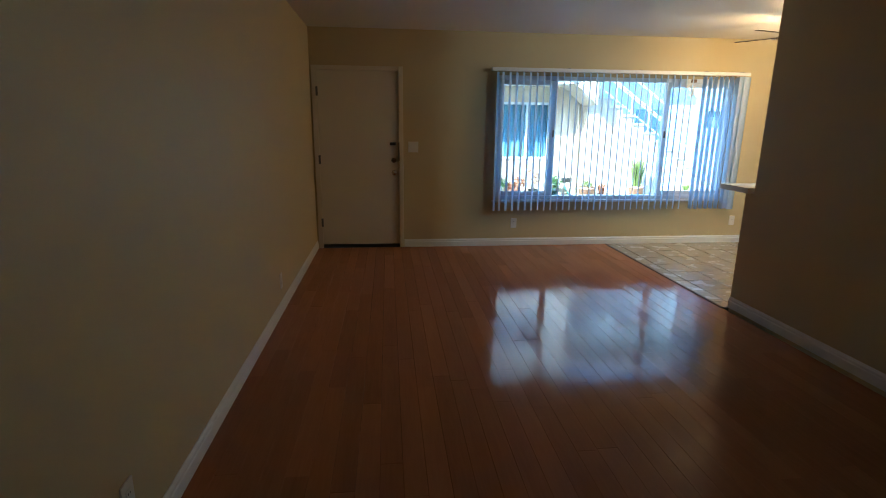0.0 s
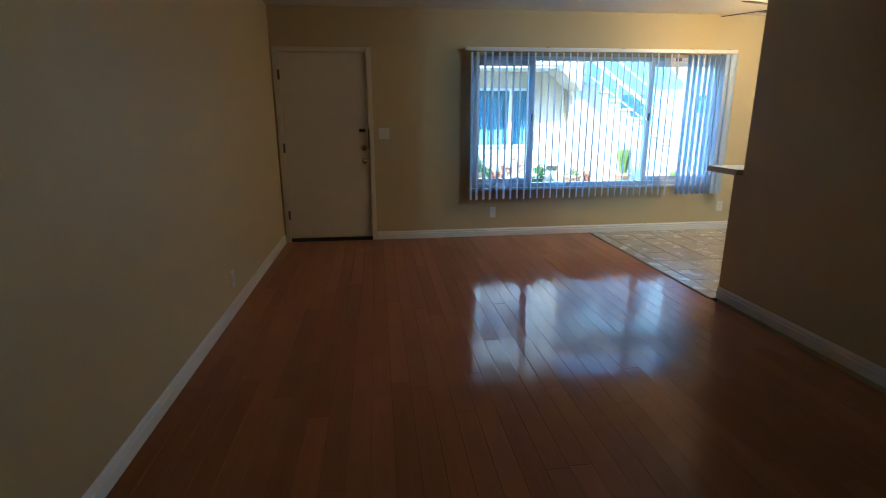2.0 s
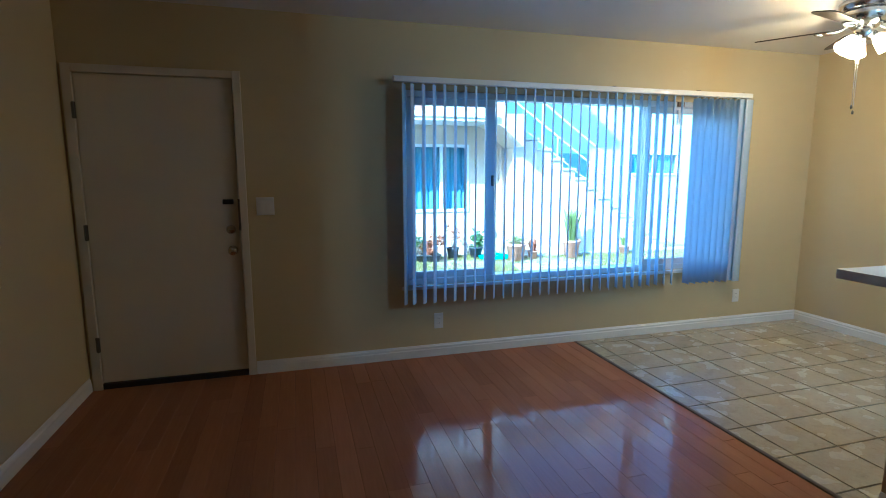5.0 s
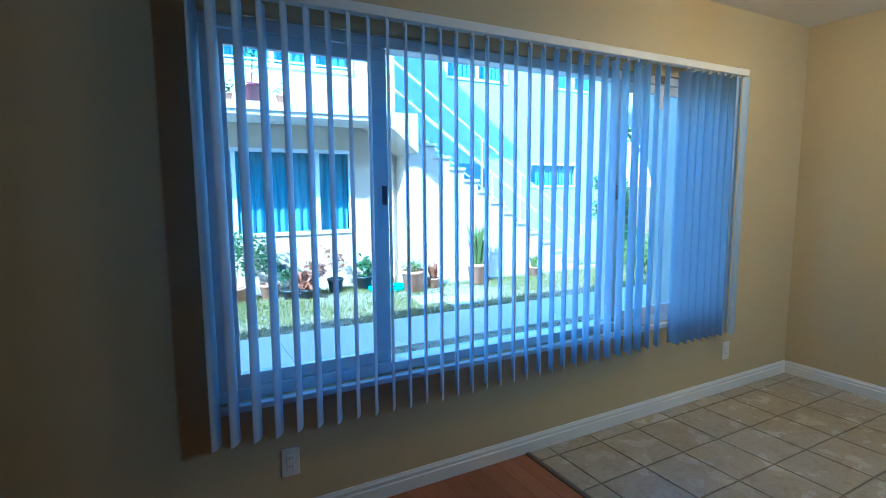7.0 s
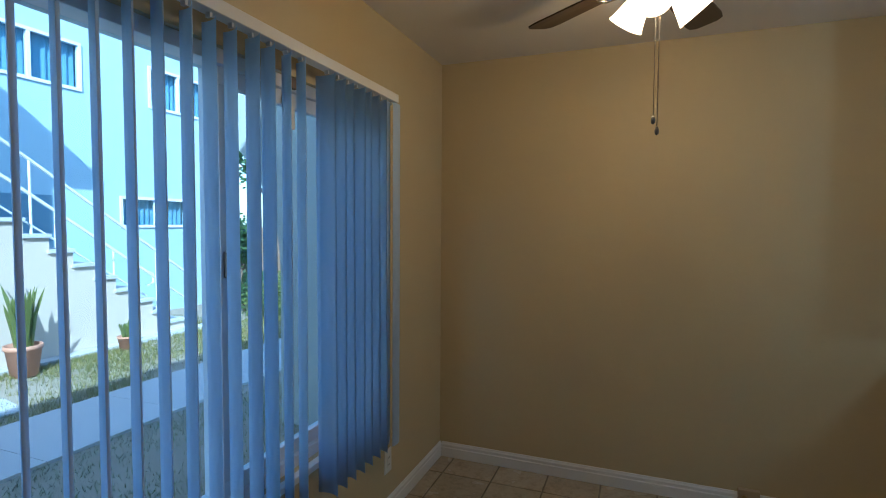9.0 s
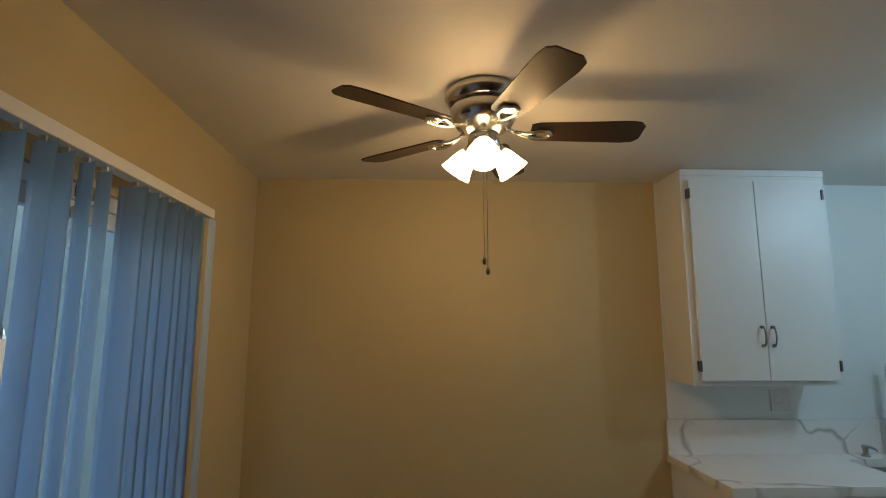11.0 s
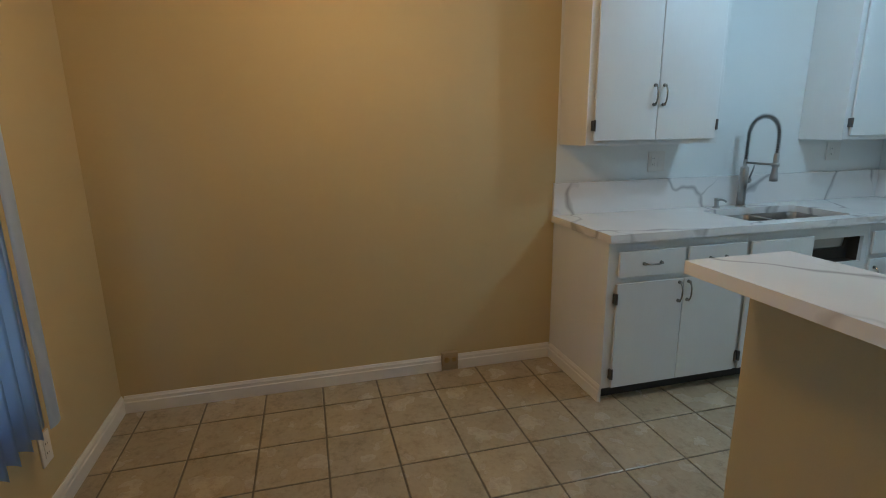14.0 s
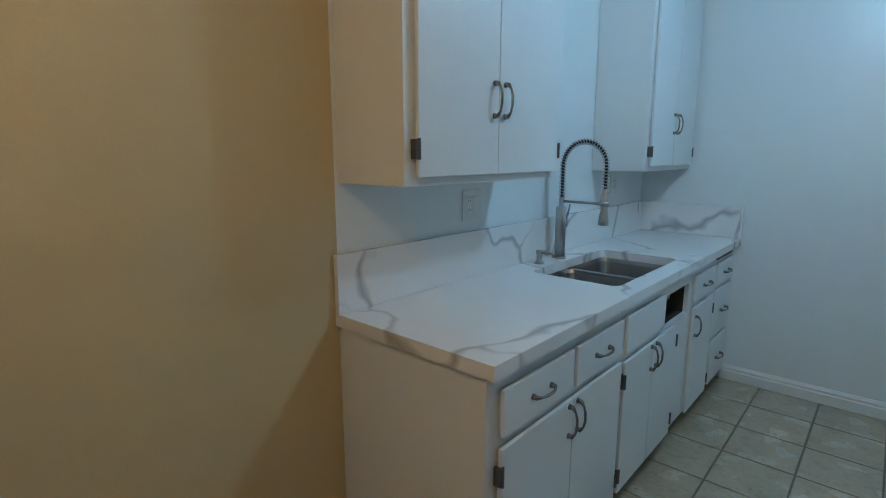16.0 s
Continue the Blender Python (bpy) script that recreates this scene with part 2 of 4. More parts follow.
GLAZED = mat("maroon_glaze", (0.16, 0.035, 0.05), 0.2, grain=0.1, scale=20, blotch=0.2, bscale=8)
DARK_POT = mat("dark_plastic_pot", (0.03, 0.035, 0.035), 0.5, grain=0.2, scale=20)
HOSE = mat("teal_hose", (0.02, 0.30, 0.28), 0.4, grain=0.1)
NIGHT_GLASS = mat("dark_window_glass", (0.02, 0.05, 0.075), 0.06, spec=0.8, blotch=0.1)
CURTAIN = mat("blue_grey_drape", (0.16, 0.26, 0.34), 0.8, grain=0.1, scale=20, blotch=0.15)
FENCE_WOOD = mat("weathered_fence_board", (0.22, 0.15, 0.10), 0.85, grain=0.4, scale=8, stretch=(8, 8, 0.7), blotch=0.3, per_object=0.3)
BARK = mat("brown_bark", (0.14, 0.10, 0.07), 0.9, grain=0.5, scale=18, bump=0.6)
LEAF = thin("green_leaf", (0.05, 0.10, 0.03), (0.10, 0.18, 0.03), 0.35)
LEAF_PALE = thin("yellow_green_leaf", (0.15, 0.19, 0.05), (0.22, 0.26, 0.05), 0.35)
LEAF_RUST = thin("rusty_leaf", (0.26, 0.10, 0.05), (0.30, 0.14, 0.05), 0.35)
GRASS = thin("dry_grass_blade", (0.27, 0.25, 0.07), (0.30, 0.28, 0.06), 0.3)
GRASS_GREEN = thin("green_grass_blade", (0.12, 0.16, 0.05), (0.16, 0.21, 0.05), 0.3)
RAILING = mat("white_railing_paint", (0.75, 0.75, 0.72), 0.45, grain=0.05, scale=30)
CAR_PAINT = mat("silver_blue_car_paint", (0.42, 0.50, 0.58), 0.25, 0.3, grain=0.03)


# ---- building helpers ----
def part(name, bm, material, parent=None, label="", smooth=False):
    """Links a bmesh as one mesh object, under a thing or a part."""
    me = bpy.data.meshes.new(name)
    bmesh.ops.recalc_face_normals(bm, faces=bm.faces)
    bm.to_mesh(me)
    bm.free()
    me.materials.append(material)
    if smooth:
        for f in me.polygons:
            f.use_smooth = True
    ob = new(name, me)
    ob.parent = parent
    if label:
        ob["label"] = label
    return ob


def empty(name, where=(0, 0, 0), label="", category="", group="", kind=""):
    ob = new(name)
    ob.empty_display_size = 0.05
    ob.location = where
    return tagged(ob, label, category, group, kind)


def add_box(bm, x0, x1, y0, y1, z0, z1, bevel=0.0):
    vs = [bm.verts.new((x, y, z)) for x in (x0, x1) for y in (y0, y1) for z in (z0, z1)]
    fs = [bm.faces.new([vs[i] for i in q]) for q in ((0, 1, 3, 2), (4, 6, 7, 5), (0, 4, 5, 1), (2, 3, 7, 6), (0, 2, 6, 4), (1, 5, 7, 3))]
    if bevel:
        es = list({e for f in fs for e in f.edges})
        bmesh.ops.bevel(bm, geom=es, offset=bevel, segments=2, affect="EDGES", profile=0.6)
    return bm


def boxes(*specs, bevel=0.0):
    bm = bmesh.new()
    for q in specs:
        add_box(bm, *q, bevel=bevel)
    return bm


def tube(bm, pts, radius, seg=10, closed_ends=True):
    """A round bar along points; radius is one number or one for each point."""
    pts = [Vector(p) for p in pts]
    rs = [radius] * len(pts) if isinstance(radius, (int, float)) else radius
    rings, side = [], None
    for i, p in enumerate(pts):
        way = (pts[min(i + 1, len(pts) - 1)] - pts[max(i - 1, 0)]).normalized()
        if side is None:
            side = way.orthogonal().normalized()
        side = (side - way * side.dot(way)).normalized()
        up = way.cross(side)
        rings.append([bm.verts.new(p + (side * math.cos(a) + up * math.sin(a)) * rs[i]) for a in (2 * math.pi * k / seg for k in range(seg))])
    for a, b in zip(rings, rings[1:]):
        for k in range(seg):
            bm.faces.new((a[k], a[(k + 1) % seg], b[(k + 1) % seg], b[k]))
    if closed_ends:
        bm.faces.new(rings[0][::-1])
        bm.faces.new(rings[-1])
    return bm


def lathe(bm, profile, seg=24, m=None, wave=0.0, waves=0):
    """Turns a profile of (radius, height) about the z axis."""
    m = m or Matrix()
    rings = []
    for j, (r, z) in enumerate(profile):
        ring = []
        for k in range(seg):
            a = 2 * math.pi * k / seg
            rr = max(r * (1 + wave * math.cos(waves * a) * j / len(profile)), 0.0004)
            ring.append(bm.verts.new(m @ Vector((rr * math.cos(a), rr * math.sin(a), z))))
        rings.append(ring)
    for a, b in zip(rings, rings[1:]):
        for k in range(seg):
            bm.faces.new((a[k], a[(k + 1) % seg], b[(k + 1) % seg], b[k]))
    return bm


def prism(bm, outline, axis_from, axis_to, place):
    """Extrudes an outline of (a, b) pairs; place(a, b, c) gives the point at depth c."""
    ends = [[bm.verts.new(place(a, b, c)) for a, b in outline] for c in (axis_from, axis_to)]
    n = len(outline)
    for k in range(n):
        bm.faces.new((ends[0][k], ends[0][(k + 1) % n], ends[1][(k + 1) % n], ends[1][k]))
    bm.faces.new(ends[0][::-1])
    bm.faces.new(ends[1])
    return bm


# ---- the rooms ----
H = 2.44
XE, YK, XM, YB = 5.91, -4.81, 3.60, -7.30          # east wall, kitchen end, dividing wall, back wall
WX0, WX1, WZ0, WZ1 = 2.085, 5.05, 0.56, 1.985        # window opening


def wall(name, material, label, *specs):
    return tagged(part(name, boxes(*specs), material), label, "wall", kind="structure")


wall("wall_north", WALL, "tan painted plaster wall with door and window openings",
     (-0.14, 0.055, 0, 0.14, -0.4, H), (0.055, 0.975, 0, 0.14, 2.015, H), (0.975, WX0, 0, 0.14, -0.4, H),
     (WX0, WX1, 0, 0.14, -0.4, WZ0), (WX0, WX1, 0, 0.14, WZ1, H), (WX1, XE + 0.14, 0, 0.14, -0.4, H))
wall("wall_west", WALL, "tan painted plaster wall with white baseboard", (-0.14, 0, YB, 0, -0.4, H))
wall("wall_east_dining", WALL, "tan painted plaster wall of the dining corner", (XE, XE + 0.14, -2.352, 0, -0.4, H))
wall("wall_east_kitchen", WHITE_WALL, "white semi-gloss kitchen wall behind the cabinets", (XE, XE + 0.14, YK, -2.352, -0.4, H))
wall("wall_south_kitchen", WHITE_WALL, "white semi-gloss kitchen end wall", (XM, XE + 0.14, YK - 0.12, YK, -0.4, H))
wall("wall_divider", WALL, "tan wall between living room and kitchen", (XM, XM + 0.12, YB, -2.39, -0.4, H))
wall("wall_peninsula", WALL, "tan half wall carrying the white bar top", (XM, XM + 0.12, -2.3895, -2.30, -0.4, 0.944), (XM + 0.1205, 4.475, -2.42, -2.30, -0.4, 0.944))
wall("wall_kitchen_west", WHITE_WALL, "white painted kitchen side of the dividing wall", (XM + 0.12, XM + 0.13, YK, -2.42, 0, H))
wall("wall_south", WALL, "tan painted wall behind the walk's start", (-0.14, XM + 0.12, YB - 0.14, YB, -0.4, H))
tagged(part("ceiling", boxes((-0.14, XE + 0.14, YB - 0.14, 0.14, H, H + 0.12)), CEILING), "off-white painted plaster ceiling", "ceiling", kind="structure")


def baseboard(x0, y0, x1, y1, nx, ny, h=0.092, t=0.014):
    """A moulded skirting from one corner to another; (nx, ny) points into the room."""
    a, b = Vector((x0, y0, 0)), Vector((x1, y1, 0))
    way, out = (b - a), Vector((nx, ny, 0))
    prof = [(0, 0.001), (t, 0.001), (t, h * 0.62), (t * 0.75, h * 0.68), (t * 0.75, h * 0.84), (t * 0.45, h * 0.93), (t * 0.3, h), (0, h)]
    bm = prism(bmesh.new(), prof, 0, 1, lambda p, q, c: a + way * c + out * p + Vector((0, 0, q)))
    return tagged(part("baseboard", bm, TRIM), "white painted moulded wooden baseboard", "baseboard", kind="structure")


baseboard(0.0, YB, 0.0, -0.02, 1, 0)
baseboard(1.02, 0, XE, 0, 0, -1)
baseboard(XE, -0.014, XE, -1.66, -1, 0)
baseboard(XE, -1.76, XE, -2.345, -1, 0)
baseboard(XM, YB, XM, -2.30, -1, 0)
baseboard(4.0, YK, 5.34, YK, 0, 1)
baseboard(5.335, -2.352, XE - 0.014, -2.352, 0, 1)


# ---- entry door ----
def entry_door():
    door = empty("door_1", (0.515, 0, 0), "closed cream flush entry door in white casing", "door", kind="structure")
    def add(name, bm, m, label="", parent=door, smooth=False):
        bm.transform(Matrix.Translation((-0.515, 0, 0)))
        return part(name, bm, m, parent, label, smooth)
    slab = add("door_slab", boxes((0.072, 0.962, 0.012, 0.052, 0.04, 2.0), bevel=0.003), DOOR_PAINT)
    add("casing", boxes((0.018, 0.07, -0.016, 0.012, 0, 2.05), bevel=0.004), DOOR_PAINT)
    add("casing", boxes((0.966, 1.016, -0.016, 0.012, 0, 2.05), bevel=0.004), DOOR_PAINT)
    add("casing", boxes((0.0705, 0.9655, -0.016, 0.012, 2.003, 2.05), bevel=0.004), DOOR_PAINT)
    add("door_stop", boxes((0.055, 0.975, 0.056, 0.13, 0.0, 2.015)), DOOR_PAINT)
    # fills the gap under the slab; its black stands in for the shade there
    add("threshold", boxes((0.07, 0.965, -0.006, 0.055, 0.0, 0.038), bevel=0.004), BLACK, "black strip standing in for the dark gap under the door")
    for z in (1.777, 1.033, 0.307):
        bm = boxes((0.058, 0.082, -0.0205, -0.0165, z - 0.048, z + 0.048), bevel=0.001)
        tube(bm, [(0.071, -0.023, z - 0.05), (0.071, -0.023, z + 0.05)], 0.006, 8)
        add("hinge", bm, PEWTER, "dark metal butt hinge")
    add("peephole_cover", boxes((0.862, 0.93, 0.004, 0.013, 1.195, 1.228), bevel=0.004), BLACK, "black oblong viewer cover")
    add("strike_plate", boxes((0.958, 0.972, -0.022, -0.012, 1.02, 1.23), bevel=0.002), PEWTER, "dark metal latch guard on the casing")
    turn = Matrix.Translation((0.905, 0.012, 1.026)) @ pose(0, 0, 0, 90)
    bolt = lathe(bmesh.new(), [(0.0, 0.0), (0.031, 0.0), (0.031, 0.008), (0.026, 0.014), (0.0, 0.016)], 20, turn)
    add_box(bolt, 0.892, 0.918, -0.02, -0.004, 1.021, 1.031, 0.002)
    add("deadbolt", bolt, CHROME, "satin nickel deadbolt thumb turn")
    turn = Matrix.Translation((0.91, 0.012, 0.885)) @ pose(0, 0, 0, 90)
    add("door_knob", lathe(bmesh.new(), [(0, 0), (0.032, 0), (0.032, 0.006), (0.013, 0.012), (0.013, 0.032), (0.024, 0.04), (0.029, 0.052), (0.026, 0.064), (0.012, 0.07), (0, 0.071)], 24, turn), CHROME, "satin nickel round knob", smooth=True)


entry_door()


# ---- plates on the walls ----
def wall_plate(name, where, turn, kind, label):
    """An outlet or switch plate; its face looks along -y before the turn."""
    wide = 0.115 if kind == "double" else 0.072
    ob = empty(name, where, label, "switch" if "switch" in name else "outlet", "wall plates")
    ob.rotation_euler = (0, 0, radians(turn))
    part("plate", boxes((-wide / 2, wide / 2, -0.007, 0, -0.06, 0.06), bevel=0.003), PLATE, ob)
    for cx in ((-0.023, 0.023) if kind == "double" else (0,)):
        part("insert", boxes((cx - 0.0165, cx + 0.0165, -0.0095, -0.0072, -0.033, 0.033), bevel=0.0015), PLATE, ob)
        if kind != "switch" and not (kind == "double" and cx > 0) and "switch" not in name:
            for cz in (-0.018, 0.018):
                for dx in (-0.006, 0.006):
                    part("socket_slot", boxes((cx + dx - 0.001, cx + dx + 0.001, -0.0102, -0.0096, cz - 0.004, cz + 0.004)), SLOT, ob)
        elif "switch" in name:
            part("rocker", boxes((cx - 0.011, cx + 0.011, -0.0125, -0.0097, -0.024, 0.024), bevel=0.001), PLATE, ob)
    return ob


wall_plate("light_switch", (1.13, 0, 1.178), 0, "double", "white double rocker switch plate beside the door")
wall_plate("wall_outlet", (2.346, 0, 0.278), 0, "single", "white outlet plate below the big window")
wall_plate("wall_outlet", (5.182, 0, 0.282), 0, "single", "white outlet plate below the big window")
wall_plate("wall_outlet", (0, -2.10, 0.245), 90, "single", "white outlet plate low on the tan wall")
wall_plate("wall_outlet", (0, -4.50, 0.268), 90, "single", "white outlet plate low on the tan wall")
wall_plate("wall_outlet", (XM, -4.13, 0.27), -90, "single", "white outlet plate low on the tan wall")
wall_plate("kitchen_outlet", (XE, -3.01, 1.172), -90, "double", "white outlet and switch plate over the counter")
wall_plate("kitchen_outlet", (XE, -4.37, 1.20), -90, "double", "white outlet plate under the wall cabinet")


def floor_jack():
    ob = empty("phone_jack", (XE, -1.71, 0), "tan plastic phone jack box in a baseboard gap", "jack")
    jack = mat("aged_tan_plastic", (0.45, 0.36, 0.22), 0.45, grain=0.1, scale=40)
    part("box", boxes((-0.028, 0, -0.048, 0.048, 0.035, 0.115), bevel=0.004), jack, ob)
    part("socket", boxes((-0.031, -0.0285, -0.034, -0.012, 0.06, 0.084), bevel=0.0005), BRASS, ob)
    part("knob", lathe(bmesh.new(), [(0, 0), (0.016, 0), (0.016, 0.008), (0, 0.01)], 16, Matrix.Translation((-0.0285, 0.022, 0.075)) @ pose(0, 0, 0, 0, -90)), BRASS, ob)
    part("foot_strip", boxes((-0.012, 0, -0.05, 0.05, 0.001, 0.034)), jack, ob)


floor_jack()


# ---- window and vertical blind ----
def window():
    win = empty("window_1", (3.59, 0.06, WZ0), "white vinyl sliding window with wide fixed middle pane", "window", kind="structure")
    def add(name, bm, m, parent=win, label=""):
        bm.transform(Matrix.Translation((-3.59, -0.06, -WZ0)))
        return part(name, bm, m, parent, label)
    w = 0.045
    add("window_frame", boxes((WX0, WX1, 0.02, 0.12, WZ0, WZ0 + w), (WX0, WX1, 0.02, 0.12, WZ1 - w, WZ1),
                              (WX0, WX0 + w, 0.02, 0.12, WZ0 + w, WZ1 - w), (WX1 - w, WX1, 0.02, 0.12, WZ0 + w, WZ1 - w), bevel=0.003), VINYL)
    add("window_sill", boxes((WX0 - 0.02, WX1 + 0.02, -0.03, 0.018, WZ0 - 0.026, WZ0 - 0.001), bevel=0.004), TRIM, label="white painted narrow sill board")
    for x0, x1, s in ((2.132, 2.808, 0.052), (4.15, 5.003, 0.052)):
        z0, z1 = WZ0 + w + 0.002, WZ1 - w - 0.002
        sash = add("sash", boxes((x0, x1, 0.035, 0.065, z0, z0 + s), (x0, x1, 0.035, 0.065, z1 - s, z1),
                                 (x0, x0 + s, 0.035, 0.065, z0 + s, z1 - s), (x1 - s - 0.02, x1, 0.035, 0.065, z0 + s, z1 - s), bevel=0.003), VINYL)
        p = add("pane", boxes((x0 + s, x1 - s - 0.02, 0.048, 0.053, z0 + s, z1 - s)), PANE, sash)
        p.visible_shadow = False
        add("latch", boxes((x1 - 0.03 if x0 < 3 else x0 + 0.01, x1 - 0.012 if x0 < 3 else x0 + 0.028, 0.022, 0.034, 1.30, 1.38), bevel=0.002), PEWTER, sash)
    add("alarm_contact", boxes((4.44, 4.475, 0.005, 0.03, 1.80, 1.92), bevel=0.003), PLATE, label="small white plastic alarm contact")
    add("wood_block", boxes((4.43, 4.49, 0.0, 0.019, 1.945, 1.98), bevel=0.002), FENCE_WOOD, label="small raw wood block")
    z0, z1 = WZ0 + w, WZ1 - w
    add("mullion", boxes((2.753, 2.815, 0.07, 0.115, z0, z1), bevel=0.003), VINYL)
    add("mullion", boxes((4.15, 4.205, 0.07, 0.115, z0, z1), bevel=0.003), VINYL)
    p = add("pane", boxes((2.815, 4.15, 0.09, 0.095, z0, z1)), PANE)
    p.visible_shadow = False


window()


def blind():
    b = empty("vertical_blind", (3.56, -0.085, 0), "white vertical blind with turned-open translucent vanes", "blind")
    O = Matrix.Translation((-3.56, 0.085, 0))
    bm = boxes((2.006, 5.085, -0.108, -0.062, 2.020, 2.058), bevel=0.004)
    bm.transform(O)
    part("headrail", bm, TRIM, b, "white headrail with a rounded front")
    for x in (2.9, 3.75, 4.55, 5.0):
        bm = boxes((x - 0.012, x + 0.012, -0.09, -0.001, 2.059, 2.066))
        bm.transform(O)
        part("bracket", bm, PEWTER, b)
    rng = random.Random(4)
    def vane(width, z0, z1):
        bm = bmesh.new()
        cols = []
        for j in range(7):
            u = (j / 6 - 0.5) * width
            bow = 0.012 * (1 - (2 * u / width) ** 2)
            cols.append([[bm.verts.new((bow + s * 0.0005, u, z)) for z in (z0, (z0 + z1) / 2, z1)] for s in (0, 1)])
        for a, c in zip(cols, cols[1:]):
            for k in range(2):
                bm.faces.new((a[0][k], c[0][k], c[0][k + 1], a[0][k + 1]))
                bm.faces.new((a[1][k], a[1][k + 1], c[1][k + 1], c[1][k]))
        for k in range(2):
            bm.faces.new((cols[0][0][k], cols[0][0][k + 1], cols[0][1][k + 1], cols[0][1][k]))
            bm.faces.new((cols[-1][0][k], cols[-1][1][k], cols[-1][1][k + 1], cols[-1][0][k + 1]))
        return bm
    first = None
    xs = [2.140 + 0.0775 * k for k in range(30) if k != 0] + [4.540 + 0.067 * k for k in range(7)] + [2.075, 2.140, 5.005, 5.045]
    for x in xs:
        turn = -25 + rng.uniform(-1.6, 1.6) + 3 * math.sin(x * 5)
        if 4.28 < x < 4.48:
            turn -= 9
        if 4.48 < x < 4.98:
            turn += 22
        if x > 4.98:
            turn = -84 + rng.uniform(-3, 3)
        if first is None:
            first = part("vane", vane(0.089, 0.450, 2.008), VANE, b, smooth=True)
            ob = first
        else:
            ob = new("vane", first.data)
            ob.parent = b
        ob.location, ob.rotation_euler = (x - 3.56, -0.03 if x > 5.02 else 0, 0.004 * rng.uniform(-1, 1)), (radians(rng.uniform(-0.25, 0.25)), 0, radians(turn))
        clip = bmesh.new()
        add_box(clip, -0.004, 0.004, -0.008, 0.008, 2.006, 2.019)
        q = part("carrier", clip, PLATE, b)
        q.location = (x - 3.56, 0, 0)


blind()


# ---- ceiling fan ----
def ceiling_fan():
    fan = empty("ceiling_fan", (FAN_X, FAN_Y, H), "nickel ceiling fan, dark blades, three lit shades", "ceiling fan")
    part("canopy", lathe(bmesh.new(), [(0.0, 0), (0.135, 0), (0.142, -0.01), (0.142, -0.028), (0.13, -0.05), (0.122, -0.056), (0.0, -0.056)], 40), CHROME, fan, "brushed nickel canopy ring", True)
    part("motor_housing", lathe(bmesh.new(), [(0.0, -0.057), (0.118, -0.057), (0.124, -0.075), (0.118, -0.11), (0.098, -0.138), (0.075, -0.148), (0.06, -0.165), (0.0, -0.165)], 40), CHROME, fan, "brushed nickel bowl-shaped housing", True)
    part("switch_housing", lathe(bmesh.new(), [(0.0, -0.166), (0.055, -0.166), (0.058, -0.175), (0.058, -0.215), (0.045, -0.228), (0.0, -0.228)], 32), CHROME, fan, "", True)
    blade_me = arm_me = None
    for k in range(5):
        a = 52 + 72 * k
        if blade_me is None:
            out = [(0.165, -0.045), (0.19, -0.056), (0.50, -0.068), (0.54, -0.062), (0.558, -0.04), (0.56, 0.04), (0.542, 0.062), (0.50, 0.068), (0.19, 0.056), (0.165, 0.045)]
            bm = prism(bmesh.new(), out, -0.003, 0.003, lambda p, q, c: Vector((p, q, c)))
            blade = part("blade", bm, BLADE, fan, "dark walnut blade with rounded tip")
            blade_me = blade.data
            bm = tube(bmesh.new(), [(0.08, 0, 0.012), (0.11, 0, -0.002), (0.15, 0.012, -0.012), (0.19, 0.03, -0.01), (0.225, 0.026, -0.008), (0.24, 0, -0.008), (0.225, -0.026, -0.008), (0.19, -0.03, -0.01), (0.15, -0.012, -0.012), (0.11, 0, -0.002)], 0.0075, 8)
            add_box(bm, 0.185, 0.232, -0.02, 0.02, -0.011, -0.0035, 0.002)
            arm = part("blade_arm", bm, CHROME, fan, "polished scrolled blade arm", True)
            arm_me = arm.data
        else:
            blade, arm = new("blade", blade_me), new("blade_arm", arm_me)
            blade.parent = arm.parent = fan
        m = pose(0, 0, -0.152, 0, 0, a) @ Matrix.Diagonal((1.04, 1, 1, 1))
        arm.matrix_basis = m
        blade.matrix_basis = m @ pose(0, 0, 0, -11)
    for k in range(3):
        a = 120 * k + 172
        m = pose(0, 0, -0.198, 0, 0, a) @ pose(0.045, 0, 0, 0, -42)
        bm = lathe(bmesh.new(), [(0.0, 0.0), (0.02, 0.0), (0.024, -0.02), (0.026, -0.045), (0.0, -0.046)], 20, m)
        part("socket", bm, CHROME, fan, "", True)
        sh = lathe(bmesh.new(), [(0.026, -0.03), (0.034, -0.042), (0.044, -0.07), (0.052, -0.10), (0.06, -0.122), (0.056, -0.121), (0.048, -0.098), (0.041, -0.07), (0.03, -0.044)], 28, m)
        part("shade", sh, SHADE, fan, "glowing frosted bell glass shade", True)
        tip = Matrix.Translation((FAN_X, FAN_Y, H)) @ m @ Vector((0, 0, -0.15))
        lamp("fan_bulb", tip, FAN_WATTS, FAN_COLOR, 0.045)
    for dx, dy, z in ((-0.03, -0.006, -0.655), (-0.03, 0.006, -0.62)):
        bm = tube(bmesh.new(), [(dx, dy, -0.225), (dx, dy, z)], 0.0016, 6)
        part("pull_chain", bm, CHROME, fan)
        bm = lathe(bmesh.new(), [(0, 0), (0.004, -0.002), (0.0075, -0.014), (0.006, -0.024), (0, -0.028)], 14, Matrix.Translation((dx, dy, z)))
        part("pull_knob", bm, PEWTER, fan, "small dark pull knob", True)


ceiling_fan()


